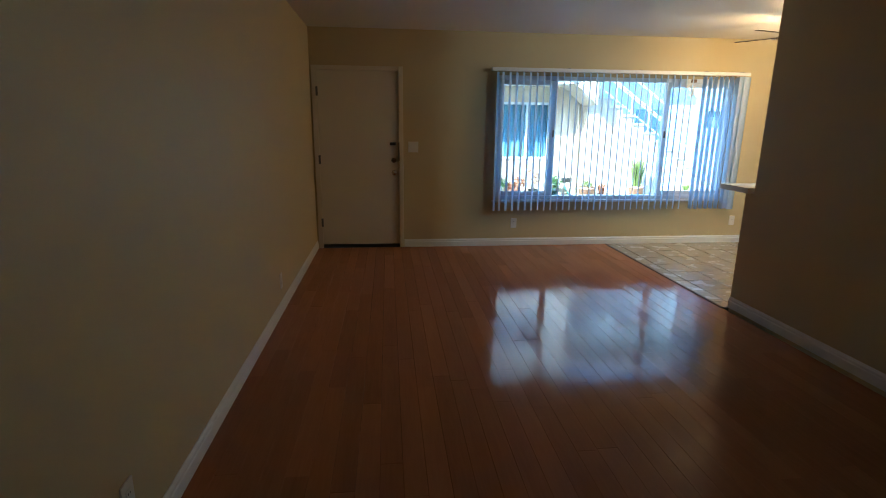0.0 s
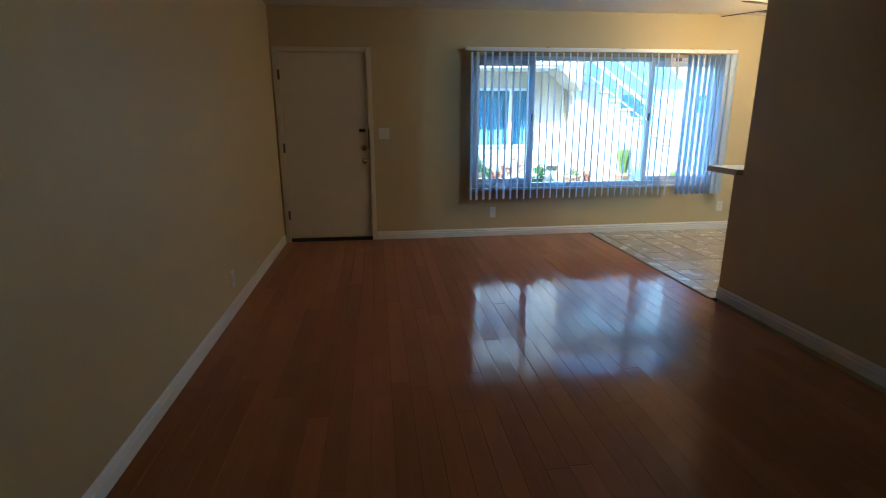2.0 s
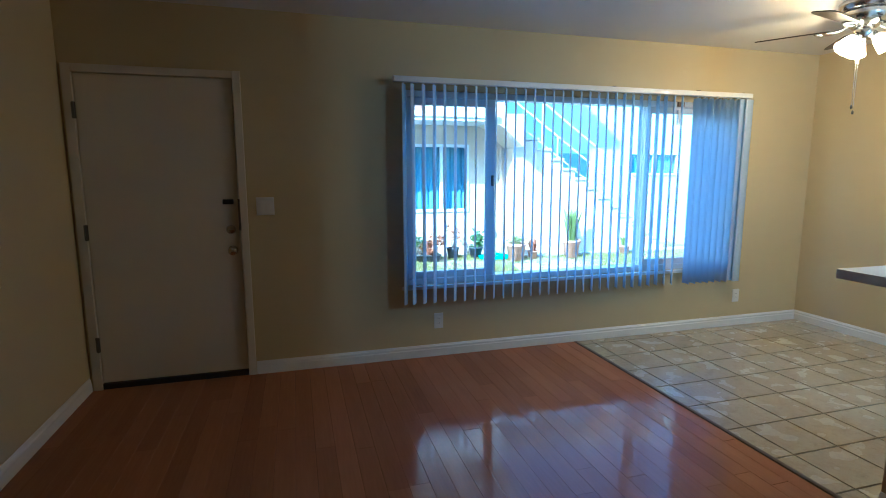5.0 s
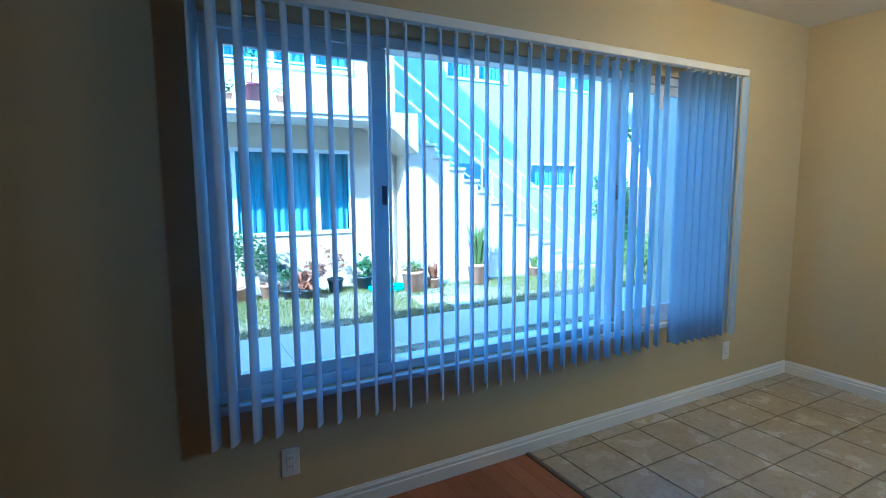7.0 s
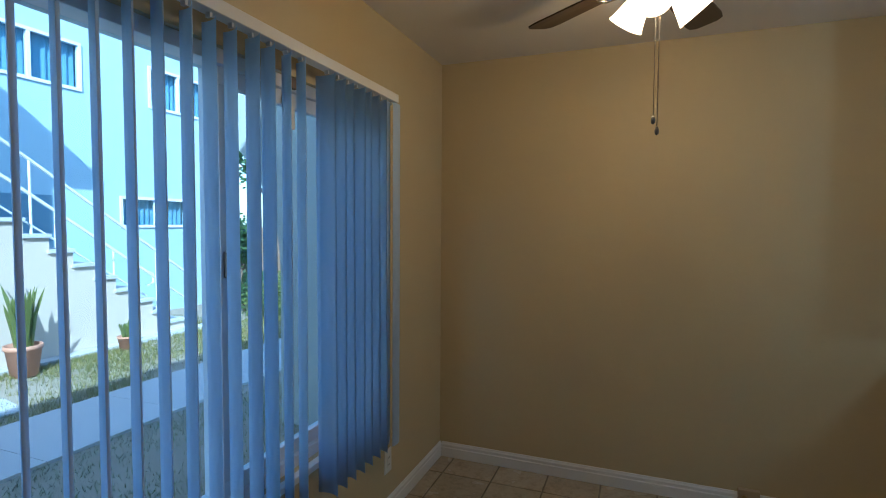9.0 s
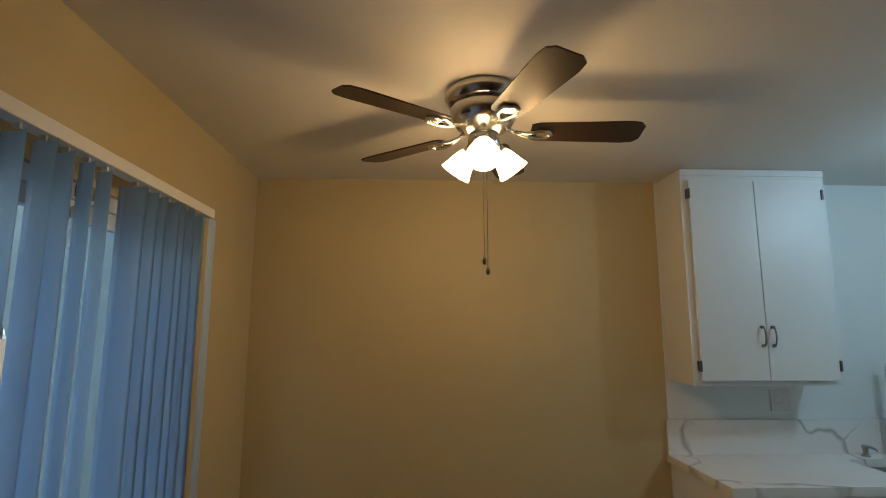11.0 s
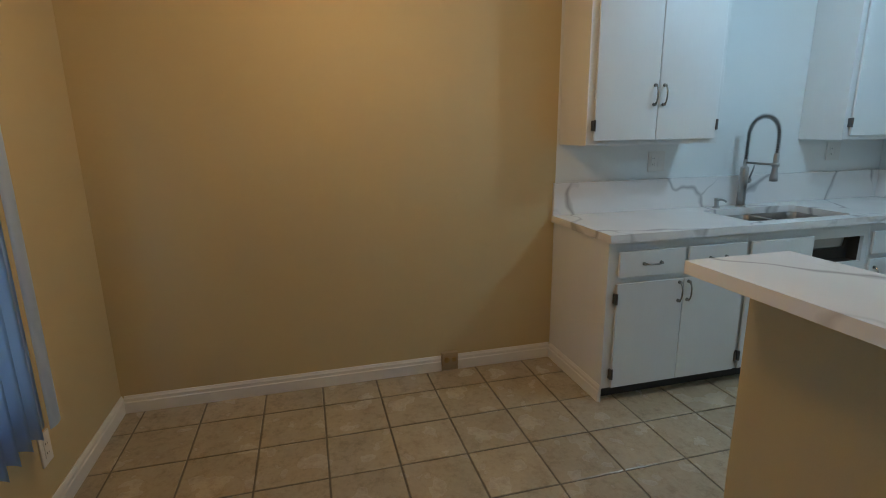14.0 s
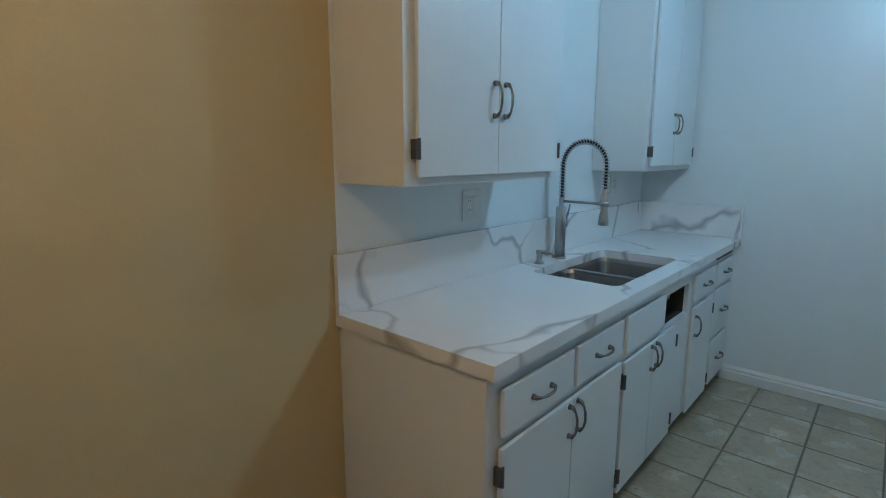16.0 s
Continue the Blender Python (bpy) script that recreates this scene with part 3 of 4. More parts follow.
def kitchen_light():
    ob = empty("ceiling_light", (4.75, -3.52, H), "round white flush ceiling light, lit", "ceiling light")
    part("base", lathe(bmesh.new(), [(0, 0), (0.15, 0), (0.155, -0.012), (0.145, -0.02), (0, -0.02)], 36), TRIM, ob, "", True)
    part("diffuser", lathe(bmesh.new(), [(0.142, -0.021), (0.14, -0.04), (0.11, -0.062), (0.06, -0.074), (0, -0.078)], 36), DIFFUSER, ob, "glowing opal diffuser", True)
    lamp("kitchen_bulb", (4.75, -3.52, H - 0.14), KITCHEN_WATTS, KITCHEN_COLOR, 0.06)


kitchen_light()


# ---- kitchen ----
def pull(parent, where, upright=True, size=0.096):
    """An arched pull with flared feet that sticks out along -x."""
    h = size / 2
    pts = [(0, 0, -h), (-0.014, 0, -h), (-0.024, 0, -h * 0.72), (-0.029, 0, -h * 0.3), (-0.029, 0, h * 0.3), (-0.024, 0, h * 0.72), (-0.014, 0, h), (0, 0, h)]
    bm = tube(bmesh.new(), pts, [0.0095, 0.007, 0.0036, 0.0042, 0.0042, 0.0036, 0.007, 0.0095], 10)
    ob = part("handle", bm, HANDLE, parent, "brushed pewter arched pull", True)
    ob.matrix_basis = pose(*where, 0 if upright else 90)
    return ob


def leaf(name, y0, y1, z0, z1, x, root, handle=None, hinge_y=None, origin=(0, 0, 0)):
    """A lipped door or drawer front: a proud slab over a smaller back block."""
    ox, oy, oz = origin
    bm = boxes((x - 0.020 - ox, x - 0.008 - ox, y0 - oy, y1 - oy, z0 - oz, z1 - oz), bevel=0.003)
    add_box(bm, x - 0.0085 - ox, x - ox, y0 + 0.010 - oy, y1 - 0.010 - oy, z0 + 0.010 - oz, z1 - 0.010 - oz)
    d = part(name, bm, CABINET, root)
    if handle:
        pull(d, (x - 0.019 - ox, handle[0] - oy, handle[1] - oz), handle[2])
    if hinge_y is not None:
        for z in (z0 + 0.075, z1 - 0.075):
            s = 1 if hinge_y > (y0 + y1) / 2 else -1
            bm = boxes((x - 0.023 - ox, x - 0.001 - ox, min(hinge_y, hinge_y + s * 0.011) - oy, max(hinge_y, hinge_y + s * 0.011) - oy, z - 0.026 - oz, z + 0.026 - oz), bevel=0.002)
            tube(bm, [(x - 0.022 - ox, hinge_y - oy, z - 0.028 - oz), (x - 0.022 - ox, hinge_y - oy, z + 0.028 - oz)], 0.005, 8)
            part("hinge", bm, PEWTER, d, "dark metal surface hinge")
    return d


XF = 5.335                      # face frame of the base cabinets
CTOP, CBOT = 0.882, 0.842       # worktop
SX0, SX1, SY0, SY1 = 5.385, 5.765, -3.93, -3.235   # sink opening
TK = 0.075                      # toe kick height


def base_cabinet(y1, y0, label, holes):
    """A base unit from y0 to y1 (y1 nearer the window) with a dark toe kick; holes are openings (y0, y1, z0, z1) in its face."""
    c = empty("base_cabinet", ((XF + XE) / 2, (y0 + y1) / 2, 0), label, "cabinet", "base cabinets")
    o = c.location.copy()
    t = 0.018
    def panel(name, *specs):
        bm = boxes(*specs)
        bm.transform(Matrix.Translation(-o))
        part(name, bm, CABINET, c)
    for a, b in ((y0, y0 + t), (y1 - t, y1)):
        under_sink = SY0 - 0.03 < (a + b) / 2 < SY1 + 0.03
        top = 0.66 if under_sink else CBOT
        panel("side_panel", (XF, XF + 0.06, a, b, TK, CBOT), (XF + 0.06, XE - 0.002, a, b, TK, top))
    panel("back_panel", (XE - 0.012, XE - 0.002, y0 + t, y1 - t, TK, CBOT))
    panel("bottom_panel", (XF + 0.0205, XE - 0.0125, y0 + t, y1 - t, TK, TK + 0.018))
    if holes:
        hy0, hy1, hz0, hz1 = holes
        specs = [(y0 + t, y1 - t, TK, hz0), (y0 + t, y1 - t, hz1, CBOT), (y0 + t, hy0, hz0, hz1), (hy1, y1 - t, hz0, hz1)]
    else:
        specs = [(y0 + t, y1 - t, TK, CBOT)]
    panel("face_frame", *[(XF, XF + 0.02, a, b, cz, d) for a, b, cz, d in specs if b - a > 0.002 and d - cz > 0.002])
    bm = boxes((XF + 0.05, XF + 0.065, y0, y1, 0.0, TK))
    bm.transform(Matrix.Translation(-o))
    part("toe_kick", bm, TOE, c, "dark recessed toe kick")
    return c, o


def kitchen_base():
    dz0, dz1, oz0, oz1 = 0.662, 0.792, 0.082, 0.632          # drawer fronts and doors
    dm, hz = (dz0 + dz1) / 2, 0.565
    c, o = base_cabinet(-2.355, -3.162, "white base cabinet with two drawers and two doors", None)
    bm = boxes((XF - 0.002, XE - 0.016, -2.354, -2.350, 0.0, CBOT - 0.001))
    bm.transform(Matrix.Translation(-o))
    part("end_panel", bm, CABINET, c)
    leaf("drawer", -2.773, -2.402, dz0, dz1, XF, c, (-2.585, dm, False), None, o)
    leaf("drawer", -3.148, -2.797, dz0, dz1, XF, c, (-2.972, dm, False), None, o)
    leaf("door", -2.777, -2.398, oz0, oz1, XF, c, (-2.752, hz, True), -2.398, o)
    leaf("door", -3.150, -2.781, oz0, oz1, XF, c, (-2.806, hz, True), -3.150, o)
    c, o = base_cabinet(-3.164, -3.998, "white sink cabinet with an open slot in its front", (-3.965, -3.605, 0.622, 0.768))
    leaf("false_front", -3.588, -3.182, dz0 - 0.012, dz1, XF, c, None, None, o)
    leaf("door", -3.472, -3.180, oz0, oz1 - 0.015, XF, c, (-3.447, hz - 0.01, True), -3.180, o)
    leaf("door", -3.765, -3.476, oz0, oz1 - 0.015, XF, c, (-3.501, hz - 0.01, True), -3.765, o)
    # shallow dark box added behind the slot; its colour stands in for shade
    xb, ya, yb, za, zb = XF + 0.085, -3.975, -3.595, 0.612, 0.775
    bm = boxes((XF + 0.021, xb, ya, yb, za, za + 0.007), (xb, xb + 0.004, ya, yb, za + 0.007, zb), (XF + 0.021, xb, ya, ya + 0.006, za + 0.007, zb),
               (XF + 0.021, xb, yb - 0.006, yb, za + 0.007, zb), (XF + 0.021, xb, ya, yb, zb + 0.001, zb + 0.007))
    bm.transform(Matrix.Translation(-o))
    part("slot_shade_box", bm, SLOT_SHADE, c, "dark box standing in for the shade inside the open slot")
    c, o = base_cabinet(-4.0, -4.392, "white narrow base cabinet with drawer and door", None)
    leaf("drawer", -4.362, -4.018, dz0, dz1, XF, c, (-4.19, dm, False), None, o)
    leaf("door", -4.362, -4.016, oz0, oz1, XF, c, (-4.052, hz - 0.03, True), -4.362, o)
    c, o = base_cabinet(-4.394, -4.805, "white base cabinet with three stacked drawers", None)
    for z0, z1 in ((dz0, dz1), (0.372, 0.640), (0.095, 0.350)):
        leaf("drawer", -4.745, -4.412, z0, z1, XF, c, (-4.58, (z0 + z1) / 2, False), None, o)
    bm = boxes((XF - 0.012, XF - 0.001, -4.74, -4.41, 0.812, 0.824), bevel=0.002)
    bm.transform(Matrix.Translation(-o))
    part("pull_board", bm, BARK, c, "brown edge of a pull-out board")


kitchen_base()


def worktop():
    w = empty("worktop", (5.6, -3.58, CBOT), "white grey-veined quartz worktop with low backsplash", "worktop")
    o = Matrix.Translation((-5.6, 3.58, -CBOT))
    bm = boxes((5.30, XE - 0.003, SY1, -2.335, CBOT, CTOP), (5.30, XE - 0.003, YK + 0.003, SY0, CBOT, CTOP),
               (5.30, SX0, SY0, SY1, CBOT, CTOP), (SX1, XE - 0.003, SY0, SY1, CBOT, CTOP))
    bmesh.ops.remove_doubles(bm, verts=bm.verts, dist=0.0001)
    rc = 0.04
    for cx, cy, sx, sy in ((SX0, SY0, 1, 1), (SX1, SY0, -1, 1), (SX1, SY1, -1, -1), (SX0, SY1, 1, -1)):
        arc = [(cx + sx * rc * (1 - math.cos(q)), cy + sy * rc * (1 - math.sin(q))) for q in (math.pi / 2 * k / 6 for k in range(7))]
        for p, q in zip(arc, arc[1:]):
            prism(bm, [(cx, cy), p, q], CBOT, CTOP, lambda u, v, c: Vector((u, v, c)))
    bm.transform(o)
    part("slab", bm, QUARTZ, w)
    bm = boxes((XE - 0.022, XE - 0.003, YK + 0.024, -2.335, CTOP + 0.0005, 1.068), bevel=0.0015)
    bm.transform(o)
    part("backsplash", bm, QUARTZ, w)
    bm = boxes((5.30, XE - 0.003, YK + 0.003, YK + 0.022, CTOP + 0.0005, 1.068), bevel=0.0015)
    bm.transform(o)
    part("backsplash", bm, QUARTZ, w)


worktop()
bar = boxes((3.548, 4.495, -2.386, -2.06, 0.945, 0.985), (XM + 0.1215, 4.495, -2.455, -2.3865, 0.945, 0.985))
bar.transform(Matrix.Translation((-4.02, 2.25, -0.945)))
bar_top = tagged(part("bar_top", bar, QUARTZ), "white quartz bar top with a broad grey vein", "worktop")
bar_top.location = (4.02, -2.25, 0.945)


def rounded(x0, x1, y0, y1, r, n=5):
    out = []
    for cx, cy, a0 in ((x1 - r, y1 - r, 0), (x0 + r, y1 - r, 90), (x0 + r, y0 + r, 180), (x1 - r, y0 + r, 270)):
        for k in range(n + 1):
            a = radians(a0 + 90 * k / n)
            out.append((cx + r * math.cos(a), cy + r * math.sin(a)))
    return out


def sink():
    s = empty("sink", ((SX0 + SX1) / 2, (SY0 + SY1) / 2, 0.68), "stainless steel double-bowl undermount sink", "sink")
    o = Vector(s.location)
    mid = (SY0 + SY1) / 2
    for y0, y1 in ((mid + 0.012, SY1 + 0.004), (SY0 - 0.004, mid - 0.012)):
        bm = bmesh.new()
        rings = []
        for z, inset, r in ((CBOT - 0.001, -0.004, 0.05), (CBOT - 0.02, 0.0, 0.05), (0.70, 0.012, 0.05), (0.685, 0.03, 0.05)):
            rings.append([bm.verts.new(Vector((x, y, z)) - o) for x, y in rounded(SX0 - 0.004 + inset, SX1 + 0.004 - inset, y0 + inset, y1 - inset, r)])
        n = len(rings[0])
        for a, b in zip(rings, rings[1:]):
            for k in range(n):
                bm.faces.new((a[k], a[(k + 1) % n], b[(k + 1) % n], b[k]))
        bm.faces.new(rings[-1])
        part("bowl", bm, STEEL, s)
        part("drain", lathe(bmesh.new(), [(0, 0.004), (0.03, 0.004), (0.042, 0.006), (0.044, 0.001)], 24, Matrix.Translation(Vector(((SX0 + SX1) / 2 + 0.02, (y0 + y1) / 2, 0.685)) - o)), CHROME, s, "", True)
    bm = boxes((SX0, SX1, mid - 0.0115, mid + 0.0115, CBOT - 0.05, CBOT - 0.0015), bevel=0.004)
    bm.transform(Matrix.Translation(-o))
    part("divider", bm, STEEL, s)


sink()


def faucet():
    f = empty("spring_faucet", (5.820, -3.58, CTOP), "brushed steel spring-neck kitchen faucet behind the sink", "faucet")
    part("base_plate", lathe(bmesh.new(), [(0, 0), (0.031, 0), (0.031, 0.005), (0.027, 0.009), (0, 0.009)], 28), STEEL, f, "", True)
    part("body", lathe(bmesh.new(), [(0, 0.0092), (0.025, 0.0092), (0.025, 0.24), (0.021, 0.246), (0.012, 0.25), (0.012, 0.29), (0, 0.29)], 28), STEEL, f, "", True)
    arc = [Vector((0, 0, 0.29))] + [Vector((0, 0, 0.29 + 0.03 * k)) for k in range(1, 6)]
    R = 0.105
    for k in range(1, 17):
        a = math.pi * k / 16
        arc.append(Vector((-R + R * math.cos(a), 0, 0.44 + R * math.sin(a))))
    arc += [Vector((-2 * R, 0, 0.44 - 0.03 * k)) for k in range(1, 5)]
    part("inner_hose", tube(bmesh.new(), arc, 0.007, 10), BLACK, f, "black rubber inner hose", True)
    fine = []
    turns, per = 44, 10
    lens = [0.0]
    for a, b in zip(arc, arc[1:]):
        lens.append(lens[-1] + (b - a).length)
    for k in range(turns * per + 1):
        s = lens[-1] * k / (turns * per)
        i = max(j for j in range(len(lens) - 1) if lens[j] <= s + 1e-9)
        u = (s - lens[i]) / (lens[i + 1] - lens[i])
        p = arc[i].lerp(arc[i + 1], u)
        w = (arc[i + 1] - arc[i]).normalized()
        side = Vector((0, 1, 0))
        up = w.cross(side)
        ang = 2 * math.pi * k / per
        fine.append(p + (side * math.cos(ang) + up * math.sin(ang)) * 0.0125)
    part("spring", tube(bmesh.new(), fine, 0.0027, 6), STEEL, f, "coiled steel spring round the neck", True)
    m = Matrix.Translation((-2 * R, 0, 0))
    part("spray_head", lathe(bmesh.new(), [(0, 0.34), (0.011, 0.34), (0.015, 0.325), (0.016, 0.24), (0.022, 0.2), (0.023, 0.178), (0.017, 0.176), (0, 0.176)], 24, m), STEEL, f, "", True)
    bm = tube(bmesh.new(), [(0.0, 0, 0.272), (-2 * R + 0.01, 0, 0.272)], 0.0065, 10)
    lathe(bm, [(0.017, 0.262), (0.022, 0.262), (0.022, 0.282), (0.017, 0.282), (0.017, 0.262)], 20, m)
    part("holder_arm", bm, STEEL, f, "", True)
    bm = tube(bmesh.new(), [(0, -0.02, 0.16), (0, -0.045, 0.16)], 0.017, 16)
    tube(bm, [(0, -0.04, 0.165), (-0.012, -0.05, 0.22), (-0.018, -0.052, 0.255)], [0.006, 0.005, 0.0045], 8)
    part("lever", bm, STEEL, f, "", True)


faucet()


def soap_pump():
    p = empty("soap_dispenser", (5.825, -3.405, CTOP), "brushed steel soap pump beside the faucet", "soap dispenser")
    part("collar", lathe(bmesh.new(), [(0, 0), (0.022, 0), (0.022, 0.006), (0.014, 0.01), (0.013, 0.04), (0.016, 0.044), (0.016, 0.06), (0.0, 0.063)], 22), STEEL, p, "", True)
    part("spout", tube(bmesh.new(), [(0, 0, 0.052), (-0.04, 0, 0.056), (-0.07, 0, 0.05), (-0.075, 0, 0.044)], [0.008, 0.007, 0.006, 0.006], 10), STEEL, p, "", True)


soap_pump()

XU = 5.625                      # face of the wall cabinets


def wall_cabinet(y1, y0, label, split):
    c = empty("wall_cabinet", ((XU + XE) / 2, (y0 + y1) / 2, 1.283), label, "cabinet", "wall cabinets")
    o = c.location.copy()
    bm = boxes((XU, XE - 0.002, y0, y1, 1.283, H - 0.002), bevel=0.002)
    bm.transform(Matrix.Translation(-o))
    part("body", bm, CABINET, c)
    leaf("door", split + 0.002, y1 - 0.035, 1.308, 2.370, XU, c, (split + 0.026, 1.534, True), y1 - 0.035, o)
    leaf("door", y0 + 0.035, split - 0.002, 1.308, 2.370, XU, c, (split - 0.03, 1.534, True), y0 + 0.035, o)
    bm = boxes((XU - 0.006, XU - 0.0005, y0 + 0.001, y1 - 0.001, 2.40, H - 0.004), bevel=0.0015)
    bm.transform(Matrix.Translation(-o))
    part("top_trim", bm, CABINET, c)


wall_cabinet(-2.366, -3.172, "white two-door wall cabinet reaching the ceiling", -2.762)
wall_cabinet(-4.062, -4.806, "white two-door wall cabinet in the kitchen corner", -4.43)


# ---- the courtyard ----
GZ = -0.38
tagged(part("ground", boxes((-150, 150, 0.14, 250, GZ - 0.3, GZ), (-150, 150, -150, YB - 0.15, GZ - 0.3, GZ)), SOIL), "patchy dry lawn soil of the courtyard", "ground", kind="structure")


BANK = 0.17                     # the planted strip along the apartments lies this much higher


def gz(y):
    """Height of the lawn, which rises towards the apartments."""
    return GZ + BANK * min(max((y - 4.12) / 0.9, 0.0), 1.0)


bank = [(4.12, GZ - 0.002), (5.02, GZ + BANK), (8.3, GZ + BANK), (8.3, GZ - 0.05), (4.12, GZ - 0.05)]
tagged(part("ground_bank", prism(bmesh.new(), bank, -14, 9.7, lambda p, q, c: Vector((c, p, q))), SOIL), "patchy lawn soil rising to the apartments", "ground", kind="structure")


def own_building():
    """An unseen shading block above and the side wings of the building that holds the rooms."""
    # block and eave are out of view; their height sets the courtyard's shadow edge
    wall("upper_shade_block", STUCCO_PALE, "unseen pale stucco block above the rooms, added to shade the courtyard", (-9, 6.6, YB - 0.2, 0.15, H + 0.13, 4.2))
    wall("wall_wing_west", STUCCO_PALE, "pale stucco west wing of the own building", (-9, -0.15, YB - 0.2, 0.15, GZ, H + 0.12))
    wall("wall_wing_east", STUCCO_GREY, "grey-green stucco entrance wing", (6.06, 6.6, YB - 0.2, 0.15, GZ, H + 0.12))
    tagged(part("shade_eave", boxes((-9.4, 7.0, YB - 0.6, 0.5, 4.21, 4.4)), STUCCO_PALE), "unseen pale flat roof and eave, added to shade the courtyard", "roof", kind="structure")
    # porch wall with an arched opening
    cy, spring, r, top, x0, x1 = 3.4, 1.06, 1.5, 2.75, 6.75, 6.95
    bm = boxes((x0, x1, 0.15, cy - r, GZ, top))
    ys = [cy - r * math.cos(math.pi * k / 36) for k in range(13)]
    for a, b in zip(ys, ys[1:]):
        za, zb = (spring + math.sqrt(max(r * r - (q - cy) ** 2, 0)) for q in (a, b))
        prism(bm, [(a, za), (b, zb), (b, top), (a, top)], x0, x1, lambda p, q, c: Vector((c, p, q)))
    tagged(part("wall_arch", bm, STUCCO_GREY), "grey-green stucco porch wall curving into an arch", "wall", kind="structure")


own_building()


def walkway():
    w = empty("pavement", (4, 3.54, GZ), "pale concrete garden walk in square slabs", "walkway", kind="structure")
    me = None
    for k in range(-8, 14):
        if me is None:
            ob = part("slab", boxes((-0.598, 0.598, -0.545, 0.545, -0.03, 0.028), bevel=0.003), CONCRETE, w)
            me = ob.data
        else:
            ob = new("slab", me)
            ob.parent = w
        ob.location = (k * 1.2 - 0.4, 0, 0)


walkway()


def turf(name, label, x0, x1, y0, y1, count, material, tall, seed):
    rng = np.random.default_rng(seed)
    n = count
    x, y = rng.uniform(x0, x1, n), rng.uniform(y0, y1, n)
    clump = np.sin(x * 3.1 + 1.7 * np.sin(y * 2.3)) + np.sin(y * 4.7 + x * 1.3)
    keep = clump > rng.uniform(-2.2, 1.2, n)
    x, y = x[keep], y[keep]
    n = len(x)
    a, h, lean = rng.uniform(0, 6.28, n), tall * rng.uniform(0.5, 1.3, n), rng.uniform(0, 0.03, n)
    base = GZ + BANK * np.where(x < 9.7, np.clip((y - 4.12) / 0.9, 0, 1), 0)
    v = np.zeros((n, 3, 3))
    v[:, 0] = np.stack([x - 0.004 * np.cos(a), y - 0.004 * np.sin(a), base], 1)
    v[:, 1] = np.stack([x + 0.004 * np.cos(a), y + 0.004 * np.sin(a), base], 1)
    v[:, 2] = np.stack([x + lean * np.sin(a), y + lean * np.cos(a), base + h], 1)
    me = bpy.data.meshes.new(name)
    me.from_pydata(v.reshape(-1, 3).tolist(), [], np.arange(3 * n).reshape(n, 3).tolist())
    me.materials.append(material)
    return tagged(new(name, me), label, "grass", kind="stuff")


turf("lawn", "sunlit yellow-green mown lawn", -2, 11, 4.1, 5.7, 80000, GRASS, 0.05, 1)
turf("lawn", "green tufts in the sunlit lawn", -2, 13, 4.1, 6.6, 40000, GRASS_GREEN, 0.055, 2)
turf("lawn", "shaded sparse grass below the window", 0, 9, 0.3, 2.98, 30000, GRASS_GREEN, 0.034, 3)


# ---- neighbouring apartments ----
def house_window(root, o, x0, x1, z0, z1, y, splits, bar=None):
    """A framed window in the plane y of a wall that looks along -y, with drapes behind the glass."""
    T = Matrix.Translation(-o)
    f = 0.055
    bm = boxes((x0, x1, y - 0.03, y + 0.05, z0, z0 + f), (x0, x1, y - 0.03, y + 0.05, z1 - f, z1), (x0, x0 + f, y - 0.03, y + 0.05, z0 + f, z1 - f), (x1 - f, x1, y - 0.03, y + 0.05, z0 + f, z1 - f), bevel=0.004)
    for s in splits:
        add_box(bm, s - f / 2, s + f / 2, y - 0.025, y + 0.045, z0 + f, z1 - f)
    if bar:
        add_box(bm, x0 + f, x1 - f, y - 0.012, y + 0.008, bar - 0.02, bar + 0.02)
    bm.transform(T)
    w = part("window", bm, VINYL, root, "white framed sliding window with drawn drapes")
    edges = [x0 + f] + [q for s in splits for q in (s - f / 2, s + f / 2)] + [x1 - f]
    for a, b in zip(edges[::2], edges[1::2]):
        bm = boxes((a, b, y + 0.012, y + 0.018, z0 + f, z1 - f))
        bm.transform(T)
        part("pane", bm, PANE, w).visible_shadow = False
    bm = bmesh.new()
    n = int((x1 - x0) / 0.028)
    cols = [[bm.verts.new(Vector((x0 + f + (x1 - x0 - 2 * f) * k / n, y + 0.12 + 0.02 * math.sin(k * 1.5), z))) for z in (z0 + 0.02, z1 - 0.02)] for k in range(n + 1)]
    for a, b in zip(cols, cols[1:]):
        bm.faces.new((a[0], b[0], b[1], a[1]))
    bm.transform(T)
    part("drape", bm, CURTAIN, w, "blue-grey pleated drapes", True)


